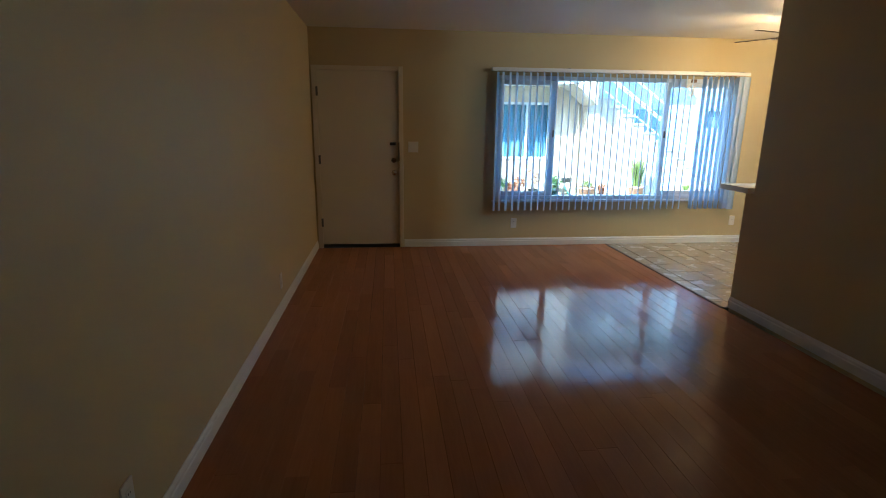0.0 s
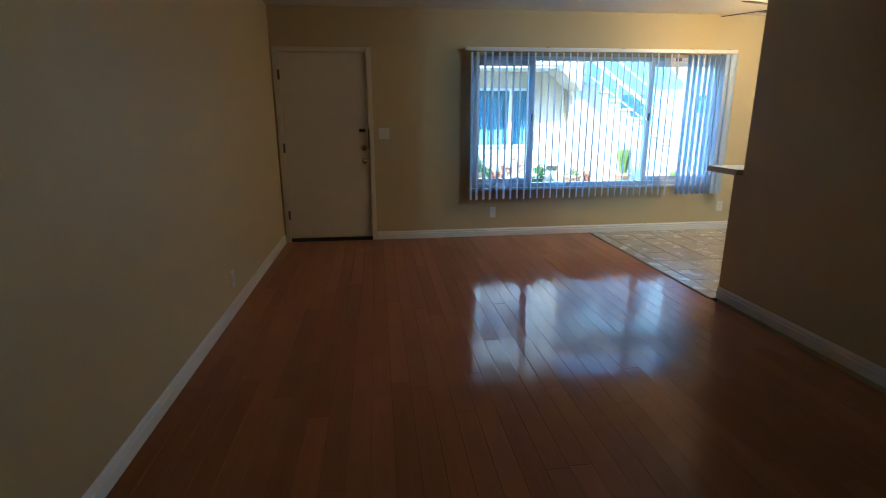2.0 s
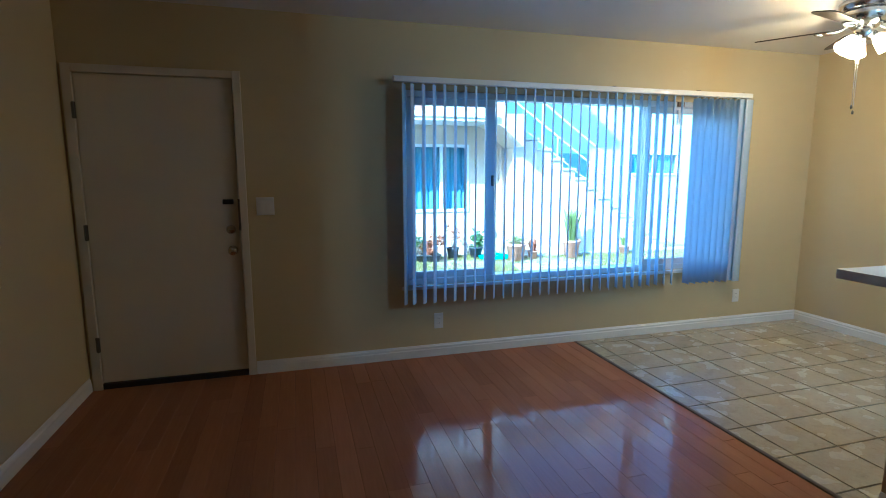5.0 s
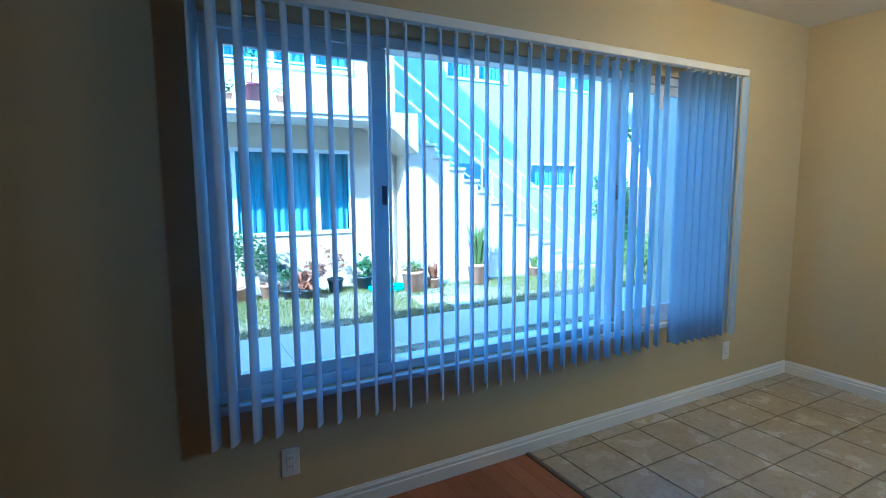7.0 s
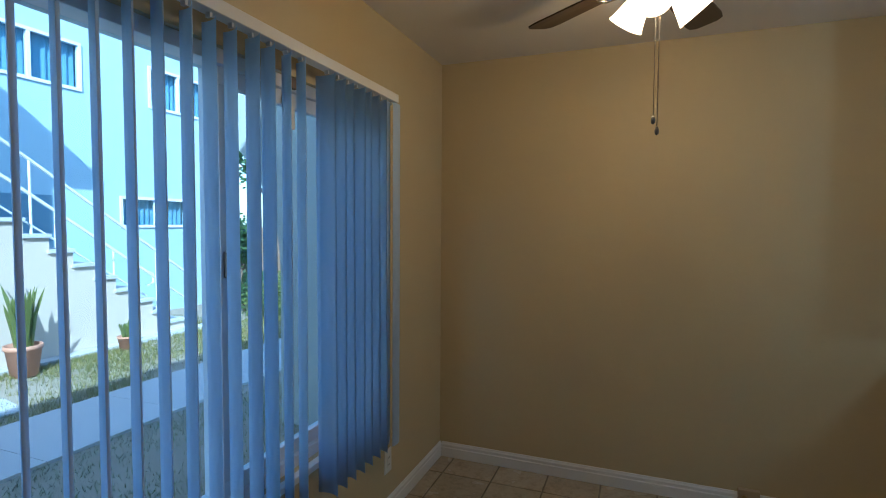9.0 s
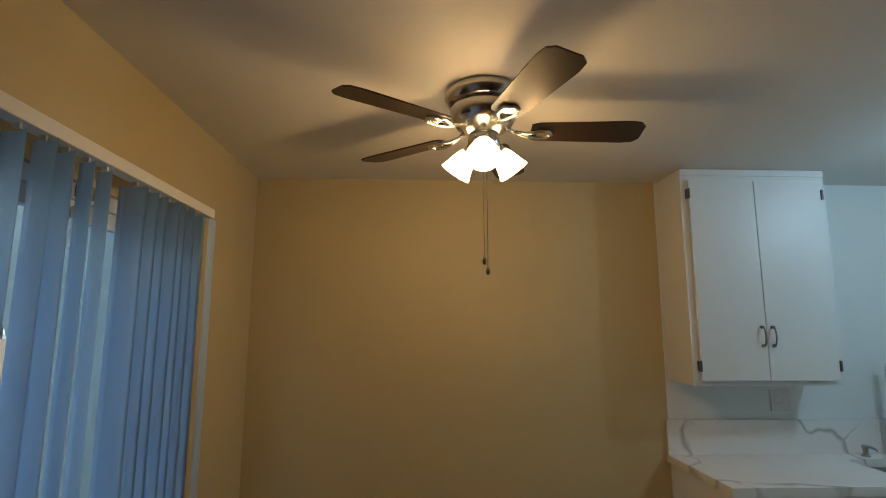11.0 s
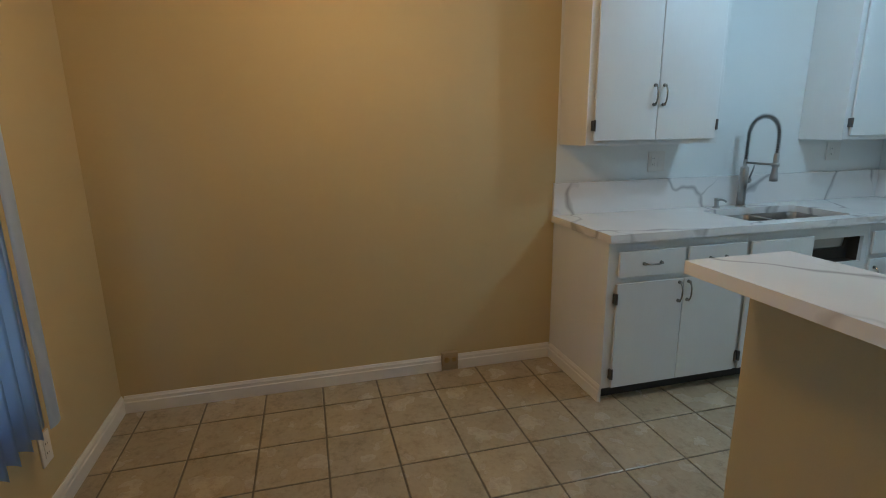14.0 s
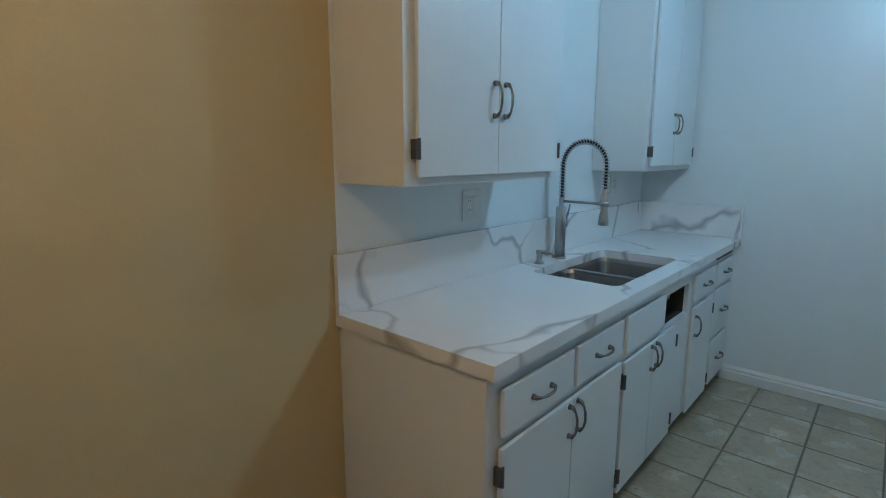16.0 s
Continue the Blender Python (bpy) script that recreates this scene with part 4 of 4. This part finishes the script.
def apartment():
    house = empty("apartment_building", (2.0, 5.8, GZ), "cream two-storey stucco apartment building with a balcony", "building")
    o = Vector(house.location)
    T = Matrix.Translation(-o)
    def add(name, bm, m, label="", parent=house):
        bm.transform(T)
        return part(name, bm, m, parent, label)
    lw, uw = (2.15, 4.57, 0.67, 1.95), [(2.12, 4.62, 3.09, 4.10), (0.2, 1.5, 3.09, 4.10)]
    Y = 5.8
    add("wall", boxes((-12, lw[0], Y, Y + 0.2, GZ, 2.30), (lw[0], lw[1], Y, Y + 0.2, GZ, lw[2]), (lw[0], lw[1], Y, Y + 0.2, lw[3], 2.30),
                      (lw[1], 5.32, Y, Y + 0.2, GZ, 2.30), (5.12, 5.32, Y + 0.2, 11, GZ, 2.30), (-12, 5.12, Y + 0.9, Y + 1.0, GZ, 2.30)), STUCCO)
    bm = bmesh.new()
    xs = sorted(uw)
    last = -12
    for x0, x1, z0, z1 in xs:
        add_box(bm, last, x0, Y, Y + 0.2, 2.46, 5.2)
        add_box(bm, x0, x1, Y, Y + 0.2, 2.46, z0)
        add_box(bm, x0, x1, Y, Y + 0.2, z1, 5.2)
        last = x1
    add_box(bm, last, 5.32, Y, Y + 0.2, 2.46, 5.2)
    add_box(bm, 5.12, 5.32, Y + 0.2, 11, 2.46, 5.2)
    add_box(bm, -12, 5.12, Y + 0.9, Y + 1.0, 2.46, 5.2)
    add("wall", bm, STUCCO_PALE, "pale stucco upper wall")
    add("roof", boxes((-12.4, 5.6, Y - 0.4, 11.2, 5.2, 5.4)), STUCCO_PALE)
    house_window(house, o, *lw, Y, (2.83, 4.02))
    for q in uw:
        house_window(house, o, *q, Y, (2.74, 3.42, 4.02) if q[1] > 4 else (0.85,), 3.50)
    # walkway balcony with a thick fascia
    deck = add("balcony", boxes((-12, 4.75, 4.9, Y - 0.002, 2.30, 2.45)), STUCCO_PALE, "balcony slab with a deep white fascia")
    add("drip_edge", boxes((-12, 4.78, 4.87, 4.898, 2.36, 2.46)), RAILING, "", deck)
    bm = prism(bmesh.new(), [(4.752, 2.45), (5.32, 2.45), (5.32, 1.88), (5.15, 2.02), (4.95, 2.20), (4.752, 2.30)], 4.95, Y - 0.003, lambda p, q, c: Vector((p, c, q)))
    add("stair_landing", bm, STUCCO, "curved soffit where the stair meets the balcony")
    rail = add("railing", boxes((-12, 4.75, 4.93, 4.955, 2.66, 2.68), (-12, 4.75, 4.93, 4.955, 2.82, 2.84), (-12, 4.75, 4.93, 4.955, 2.98, 3.0), (-12, 4.75, 4.92, 4.965, 3.12, 3.155)), RAILING, "thin white balcony railing")
    for k in range(7):
        x = 4.72 - k * 1.25
        add("post", boxes((x - 0.018, x + 0.018, 4.925, 4.96, 2.4505, 3.12)), RAILING, "", rail)
    for x in (3.36, 5.04):
        v = add("vent", boxes((x - 0.13, x + 0.13, Y - 0.012, Y - 0.001, 0.13, 0.24), bevel=0.002), PEWTER, "dark foundation vent grille")
        for k in range(5):
            add("slat", boxes((x - 0.12, x + 0.12, Y - 0.018, Y - 0.0125, 0.14 + 0.02 * k, 0.148 + 0.02 * k)), SLOT, "", v)
    add("downpipe", tube(bmesh.new(), [(5.22, Y - 0.04, GZ), (5.22, Y - 0.04, 1.9)], 0.03, 10), STUCCO)


apartment()


def outside_stair():
    st = empty("outdoor_stair", (7, 5.4, GZ), "cream stucco outdoor stair with concrete treads", "stairs")
    o = Vector(st.location)
    T = Matrix.Translation(-o)
    def add(name, bm, m, label="", parent=st, smooth=False):
        bm.transform(T)
        return part(name, bm, m, parent, label, smooth)
    n, run, x0, z0 = 15, 0.272, 5.02, 2.45
    rise = (z0 - GZ) / n
    xe = x0 + n * run
    bm = bmesh.new()
    for k in range(n):
        a, b = max(x0 + k * run, 5.325), x0 + (k + 1) * run
        if b > a:
            add_box(bm, a, b, 5.40, 6.35, GZ, z0 - k * rise - 0.05)
    add("side_wall", bm, STUCCO, "cream stucco stair flank")
    me = None
    for k in range(n):
        z = z0 - k * rise
        x = x0 + k * run
        if me is None:
            t = part("tread", boxes((-0.03, run + 0.01, -0.04, 0.96, -0.048, 0.0), bevel=0.006), CONCRETE, st, "pale concrete tread")
            me = t.data
        else:
            t = new("tread", me)
            t.parent = st
        t.location = Vector((x, 5.40, z)) - o
    for y in (5.43, 6.32):
        pts = [(x0 + k * run + 0.1, y, z0 - k * rise) for k in (0, n - 1)]
        hr = add("handrail", tube(tube(bmesh.new(), [Vector(p) + Vector((0, 0, 0.86)) for p in pts], 0.02, 8), [Vector(p) + Vector((0, 0, 0.45)) for p in pts], 0.014, 8), RAILING, "white painted pipe handrail")
        for k in range(0, n, 3):
            x, z = x0 + k * run + 0.1, z0 - k * rise
            add("baluster", tube(bmesh.new(), [(x, y, z), (x, y, z + 0.86)], 0.015, 8), RAILING, "", hr)
        x, z = pts[1][0], pts[1][2]
        add("newel_curl", tube(bmesh.new(), [(x, y, z + 0.86), (x + 0.12, y, z + 0.80), (x + 0.13, y, z + 0.66), (x + 0.03, y, z + 0.62)], 0.02, 8), RAILING, "", hr)
    add("kerb", boxes((5.325, 9.6, 5.22, 5.398, GZ, GZ + BANK + 0.05), bevel=0.01), CONCRETE)


outside_stair()


def rear_building():
    b = empty("rear_building", (11, 8.0, GZ), "two-storey stucco building behind the stair, coloured with the blue of shade", "building")
    o = Vector(b.location)
    T = Matrix.Translation(-o)
    Y = 8.0
    wins = [(7.45, 9.1, 3.72, 4.55), (9.75, 11.3, 1.35, 1.95), (10.4, 11.8, 3.72, 4.55)]
    bm = boxes((5.4, 12.5, Y + 0.5, Y + 4, GZ, 5.4))
    cuts = sorted({5.33, 12.6, *[q for w in wins for q in w[:2]]})
    for a, c in zip(cuts, cuts[1:]):
        zs = [GZ]
        for x0, x1, z0, z1 in sorted(wins, key=lambda w: w[2]):
            if x0 <= a and c <= x1:
                zs += [z0, z1]
        zs.append(5.5)
        for z0, z1 in zip(zs[::2], zs[1::2]):
            add_box(bm, a, c, Y, Y + 0.2, z0, z1)
    bm.transform(T)
    part("wall", bm, STUCCO_SHADED, b)
    for q in wins:
        house_window(b, o, *q, Y, ((q[0] + q[1]) / 2,))
    bm = boxes((7.7, 8.55, Y - 0.03, Y - 0.001, GZ, 1.9), bevel=0.01)
    bm.transform(T)
    part("door", bm, CURTAIN, b, "dark blue door behind the stair")
    bm = boxes((5.3, 12.9, Y - 0.4, Y + 4.3, 5.51, 5.7))
    bm.transform(T)
    part("roof", bm, STUCCO_PALE, b)


rear_building()


# ---- plants, pots and garden things ----
def leaves(bm, rng, centre, size, count, long, wide, squash=1.0):
    for _ in range(count):
        d = Vector((rng.gauss(0, 1), rng.gauss(0, 1), rng.gauss(0, 1))).normalized() * size * rng.uniform(0.35, 1.05)
        d.z *= squash
        p = Vector(centre) + d
        a, t = rng.uniform(0, 6.28), rng.uniform(-0.7, 0.9)
        w = Vector((math.cos(a) * math.cos(t), math.sin(a) * math.cos(t), math.sin(t)))
        s = w.orthogonal().normalized() * wide
        k = long * rng.uniform(0.6, 1.3)
        q = [bm.verts.new(v) for v in (p, p + w * k * 0.5 + s, p + w * k, p + w * k * 0.5 - s)]
        bm.faces.new(q)


def pot(name, x, y, r, h, material, label, z=None):
    ob = empty(name, (x, y, gz(y) if z is None else z), label, "potted plant")
    part("pot", lathe(bmesh.new(), [(0, 0), (r * 0.72, 0), (r * 0.95, h * 0.85), (r * 1.04, h * 0.86), (r * 1.04, h), (r * 0.93, h), (r * 0.88, h * 0.86), (0, h * 0.85)], 20), material, ob, "", True)
    return ob


def bushy(x, y, r, h, material, leaf_mat, tall, spread, count, label, seed, long=0.07, wide=0.018):
    rng = random.Random(seed)
    ob = pot("potted_plant", x, y, r, h, material, label)
    bm = bmesh.new()
    for k in range(4):
        tube(bm, [(0, 0, h * 0.8), (rng.uniform(-1, 1) * spread * 0.4, rng.uniform(-1, 1) * spread * 0.4, h + tall * rng.uniform(0.4, 0.8))], [0.008, 0.004], 6)
    part("stems", bm, BARK, ob)
    bm = bmesh.new()
    for k in range(5):
        leaves(bm, rng, (rng.uniform(-1, 1) * spread * 0.5, rng.uniform(-1, 1) * spread * 0.4, h + tall * rng.uniform(0.25, 0.9)), spread * 0.55, count // 5, long, wide)
    part("foliage", bm, leaf_mat, ob)
    return ob


def spiky(x, y, r, h, material, leaf_mat, tall, count, label, seed):
    rng = random.Random(seed)
    ob = pot("potted_plant", x, y, r, h, material, label)
    bm = bmesh.new()
    for k in range(count):
        a, lean = rng.uniform(0, 6.28), rng.uniform(0.04, 0.42)
        d = Vector((math.cos(a), math.sin(a), 0))
        s = Vector((-d.y, d.x, 0)) * 0.028
        z = h * 0.85
        T = tall * rng.uniform(0.6, 1.0)
        b = d * r * 0.5 * rng.random()
        rows = [(b, 0.7, 0), (b + d * lean * T * 0.35, 1.0, 0.45), (b + d * lean * T * 0.75, 0.8, 0.8), (b + d * lean * T, 0.05, 1.0)]
        prev = None
        for c, w, u in rows:
            cur = (bm.verts.new(c - s * w + Vector((0, 0, z + T * u))), bm.verts.new(c + s * w + Vector((0, 0, z + T * u))))
            if prev:
                bm.faces.new((prev[0], prev[1], cur[1], cur[0]))
            prev = cur
    part("foliage", bm, leaf_mat, ob)
    return ob


bushy(2.75, 5.5, 0.16, 0.22, TERRACOTTA, LEAF, 0.75, 0.42, 420, "tall dark green shrub in a terracotta pot", 1)
bushy(3.20, 5.55, 0.14, 0.22, TERRACOTTA, LEAF, 0.55, 0.25, 160, "thin green shrub in a red pot", 2)
bushy(3.50, 5.40, 0.17, 0.14, DARK_POT, LEAF, 0.25, 0.22, 120, "low green plant in a dark pot", 3)
bushy(3.72, 5.30, 0.15, 0.14, DARK_POT, LEAF_RUST, 0.30, 0.24, 200, "rust-red leafy plant in a dark pot", 4, 0.11, 0.03)
bushy(4.16, 5.50, 0.12, 0.22, DARK_POT, LEAF_RUST, 0.45, 0.22, 70, "sparse flowering plant in a black pot", 5)
bushy(4.62, 5.50, 0.13, 0.22, DARK_POT, LEAF, 0.28, 0.20, 130, "green leafy plant in a black pot", 6, 0.09, 0.03)
bushy(5.26, 5.05, 0.19, 0.32, TERRACOTTA, LEAF_PALE, 0.08, 0.18, 120, "wide terracotta planter with yellow-green foliage", 7)
spiky(5.62, 5.08, 0.10, 0.16, TERRACOTTA, LEAF_RUST, 0.28, 14, "small terracotta pot with reddish spiky leaves", 8)
spiky(6.42, 5.05, 0.17, 0.34, TERRACOTTA, LEAF_PALE, 0.70, 40, "tall snake plant in a terracotta pot", 9)
spiky(7.65, 5.10, 0.11, 0.18, TERRACOTTA, LEAF_PALE, 0.25, 12, "small spiky plant in a terracotta pot", 10)
for px, pr, ph, pm, label in ((3.02, 0.15, 0.24, GLAZED, "maroon glazed pot with a thin leafy plant on the balcony"),
                              (2.72, 0.07, 0.11, TERRACOTTA, "small terracotta pot on the balcony"), (2.58, 0.06, 0.10, TERRACOTTA, "small terracotta pot on the balcony"),
                              (3.42, 0.10, 0.13, TERRACOTTA, "low terracotta pot with trailing leaves on the balcony")):
    q = pot("balcony_pot", px, 5.06, pr, ph, pm, label, 2.45)
    bm = bmesh.new()
    tall = 0.42 if pm is GLAZED else 0.07
    if tall > 0.1:
        tube(bm, [(0, 0, ph * 0.8), (0.03, 0.01, ph + tall * 0.9)], [0.012, 0.006], 6)
    leaves(bm, random.Random(int(px * 100)), (0, 0, ph + tall), 0.17 if tall > 0.1 else 0.09, 45, 0.10, 0.012)
    part("foliage", bm, LEAF, q)


def garden_hose():
    pts = []
    for k in range(240):
        a = k * 0.26
        r = 0.27 + 0.05 * math.sin(k * 0.37) + 0.03 * math.sin(k * 0.11)
        pts.append((r * math.cos(a), 0.75 * r * math.sin(a), 0.02 + 0.03 * k / 240 + 0.012 * math.sin(k * 0.5) ** 2))
    pts += [(0.15, 0.30, 0.06), (0.10, 0.48, 0.2), (0.08, 0.56, 0.4)]
    ob = part("garden_hose", tube(bmesh.new(), pts, 0.013, 7), HOSE, None, "", True)
    ob.location = (4.92, 5.3, gz(5.3))
    tagged(ob, "coiled teal garden hose lying on the lawn", "hose")


garden_hose()
for x, y in ((5.33, 4.62), (5.75, 4.45)):
    ob = part("stepping_stone", boxes((-0.24, 0.24, -0.17, 0.17, 0, 0.03), bevel=0.012), CONCRETE)
    ob.location = (x, y, gz(y) - 0.005)
    ob.rotation_euler = (math.atan(BANK / 0.9), 0, 0)
    tagged(ob, "grey concrete stepping stone in the lawn", "stone", "stepping stones")


def hedge(name, label, x, y, sx, sy, sz, count, seed, leaf_mat=LEAF):
    rng = random.Random(seed)
    ob = empty(name, (x, y, GZ), label, "shrub")
    bm = bmesh.new()
    for k in range(5):
        tube(bm, [(rng.uniform(-1, 1) * sx * 0.3, rng.uniform(-1, 1) * sy * 0.3, 0), (rng.uniform(-1, 1) * sx * 0.6, rng.uniform(-1, 1) * sy * 0.6, sz * 0.7)], [0.03, 0.012], 6)
    part("trunk", bm, BARK, ob)
    bm = bmesh.new()
    for k in range(14):
        leaves(bm, rng, (rng.uniform(-1, 1) * sx * 0.75, rng.uniform(-1, 1) * sy * 0.75, rng.uniform(0.15, 0.9) * sz), min(sx, sy) * 0.7, count // 14, 0.10, 0.03)
    part("crown", bm, leaf_mat, ob)


hedge("hedge", "tall dark green hedge beyond the porch", 11.2, 6.55, 0.42, 0.36, 2.2, 2400, 1)
hedge("shrub", "low sunlit yellow-green shrub by the walk", 11.2, 5.7, 0.5, 0.4, 0.55, 900, 2, LEAF_PALE)
hedge("shrub", "low sunlit yellow-green shrub by the fence", 12.3, 6.1, 0.5, 0.4, 0.7, 900, 3, LEAF_PALE)


def fence():
    f = empty("wooden_fence", (13.2, 7.0, GZ), "weathered brown board fence beyond the garden", "fence")
    me = None
    for k in range(40):
        if me is None:
            b = part("board", boxes((-0.012, 0.012, -0.068, 0.068, 0.02, 1.72), bevel=0.004), FENCE_WOOD, f)
            me = b.data
        else:
            b = new("board", me)
            b.parent = f
        b.location = (0, (k - 16) * 0.145, 0)
    for z in (0.4, 1.4):
        part("rail", boxes((0.013, 0.05, -2.4, 3.4, z - 0.04, z + 0.04)), FENCE_WOOD, f)
    for k in range(4):
        part("post", boxes((0.051, 0.14, -2.3 + k * 1.8, -2.21 + k * 1.8, 0, 1.75)), FENCE_WOOD, f)


fence()


def tree(x, y, height, seed):
    rng = random.Random(seed)
    t = empty("tree", (x, y, GZ), "leafy green street tree beyond the fence", "tree")
    bm = tube(bmesh.new(), [(0, 0, 0), (0.1, 0, height * 0.3), (0, 0.1, height * 0.6)], [0.22, 0.17, 0.1], 10)
    tips = []
    for k in range(9):
        a = rng.uniform(0, 6.28)
        tip = Vector((math.cos(a) * height * 0.28, math.sin(a) * height * 0.28, height * rng.uniform(0.5, 0.95)))
        tube(bm, [(0.05, 0.05, height * rng.uniform(0.3, 0.55)), tip * 0.6 + Vector((0, 0, height * 0.15)), tip], [0.08, 0.05, 0.02], 6)
        tips.append(tip)
    part("trunk", bm, BARK, t)
    bm = bmesh.new()
    for tip in tips:
        leaves(bm, rng, tip, height * 0.2, 330, 0.28, 0.08)
    part("crown", bm, LEAF, t)


tree(17.5, 9.5, 6.0, 1)
tree(21.0, 13.5, 7.5, 2)


def parked_car():
    car = empty("parked_car", (22.0, 11.4, GZ), "silver-blue parked car seen over the fence", "car")
    body = [(-2.1, 0.3), (2.1, 0.3), (2.15, 0.75), (1.35, 0.92), (0.75, 1.42), (-0.9, 1.45), (-1.6, 0.98), (-2.15, 0.85)]
    part("body", prism(bmesh.new(), body, -0.85, 0.85, lambda p, q, c: Vector((c, p, q))), CAR_PAINT, car)
    part("side_window", prism(bmesh.new(), [(-1.3, 0.98), (1.15, 0.95), (0.68, 1.36), (-0.85, 1.39)], -0.855, 0.855, lambda p, q, c: Vector((c, p, q))), NIGHT_GLASS, car)
    for y in (-1.3, 1.35):
        for x in (-0.8, 0.8):
            w = part("wheel", lathe(bmesh.new(), [(0, -0.1), (0.3, -0.1), (0.33, -0.07), (0.33, 0.07), (0.3, 0.1), (0, 0.1)], 20, Matrix.Translation((x, y, 0.33)) @ pose(0, 0, 0, 0, 90)), BLACK, car)


parked_car()


# ---- floors: boards and tiles ----
def board_floor():
    fl = tagged(part("floor_wood", boxes((0, 3.52, YB, -0.001, -0.1, -0.008)), UNDERLAY), "glossy red-brown laminate plank floor", "floor", kind="structure")
    rng = random.Random(11)
    pitch, cache = 0.0981, {}
    rows = 36
    for i in range(rows):
        x0 = 0.001 + i * pitch
        y = -0.002
        cut = rng.uniform(0.35, 1.22)
        while y > YB + 0.02:
            ln = min(cut, y - YB)
            ln = max(round(ln, 2), 0.02)
            if ln not in cache:
                g = 0.0003
                bm = bmesh.new()
                lo = [bm.verts.new(v) for v in ((g, -ln + g, -0.007), (pitch - g, -ln + g, -0.007), (pitch - g, -g, -0.007), (g, -g, -0.007))]
                mid = [bm.verts.new(v) for v in ((g, -ln + g, -0.0015), (pitch - g, -ln + g, -0.0015), (pitch - g, -g, -0.0015), (g, -g, -0.0015))]
                c = g + 0.0005
                hi = [bm.verts.new(v) for v in ((c, -ln + c, 0), (pitch - c, -ln + c, 0), (pitch - c, -c, 0), (c, -c, 0))]
                for a, b in ((lo, mid), (mid, hi)):
                    for k in range(4):
                        bm.faces.new((a[k], a[(k + 1) % 4], b[(k + 1) % 4], b[k]))
                bm.faces.new(hi)
                ob = part("board", bm, BOARD, fl)
                cache[ln] = ob.data
            else:
                ob = new("board", cache[ln])
                ob.parent = fl
            ob.location = (x0, y, 0)
            ob.rotation_euler = (radians(rng.gauss(0, 0.02)), radians(rng.gauss(0, 0.05)), 0)
            y -= ln
            cut = 1.22


def tile_floor():
    fl = tagged(part("floor_tile", boxes((3.5205, XE, -2.30, -0.001, -0.1, -0.004), (XM + 0.13, XE, YK, -2.301, -0.1, -0.004)), GROUT), "mottled beige ceramic tile floor with dark grout", "floor", kind="structure")
    px, py, g, cache = 0.2895, 0.2945, 0.0036, {}
    xs = [5.407 + px * k for k in range(-7, 3)]
    ys = [-1.866 - py * k for k in range(-7, 11)]
    rng = random.Random(5)
    for i in range(len(xs) - 1):
        for j in range(len(ys) - 1):
            lo_y = YK
            x0, x1 = max(xs[i], 3.548), min(xs[i + 1], XE)
            y1, y0 = min(ys[j], -0.002), max(ys[j + 1], lo_y)
            if (y0 + y1) / 2 < -2.42:
                x0 = max(x0, XM + 0.13)
            elif y0 < -2.30 and x1 < 4.48:
                y0 = max(y0, -2.30)
            if x1 - x0 < 0.03 or y1 - y0 < 0.03:
                continue
            key = (round(x1 - x0, 3), round(y1 - y0, 3))
            if key not in cache:
                a, b = key[0] / 2 - g, key[1] / 2 - g
                bm = bmesh.new()
                rings = [[bm.verts.new((sx * (a - d), sy * (b - d), z)) for sx, sy in ((-1, -1), (1, -1), (1, 1), (-1, 1))] for d, z in ((0, -0.004), (0, -0.0015), (0.003, 0.0))]
                for p, q in zip(rings, rings[1:]):
                    for k in range(4):
                        bm.faces.new((p[k], p[(k + 1) % 4], q[(k + 1) % 4], q[k]))
                bm.faces.new(rings[-1])
                ob = part("tile", bm, TILE, fl)
                cache[key] = ob.data
            else:
                ob = new("tile", cache[key])
                ob.parent = fl
            ob.location = ((x0 + x1) / 2, (y0 + y1) / 2, rng.uniform(0, 0.0006))


board_floor()
tile_floor()
strip = prism(bmesh.new(), [(3.518, 0.0), (3.522, 0.006), (3.535, 0.008), (3.546, 0.005), (3.549, 0.0)], -2.32, -0.016, lambda p, q, c: Vector((p, c, q)))
tagged(part("floor_threshold", strip, BARK), "brown wooden strip between boards and tiles", "threshold strip", kind="structure")
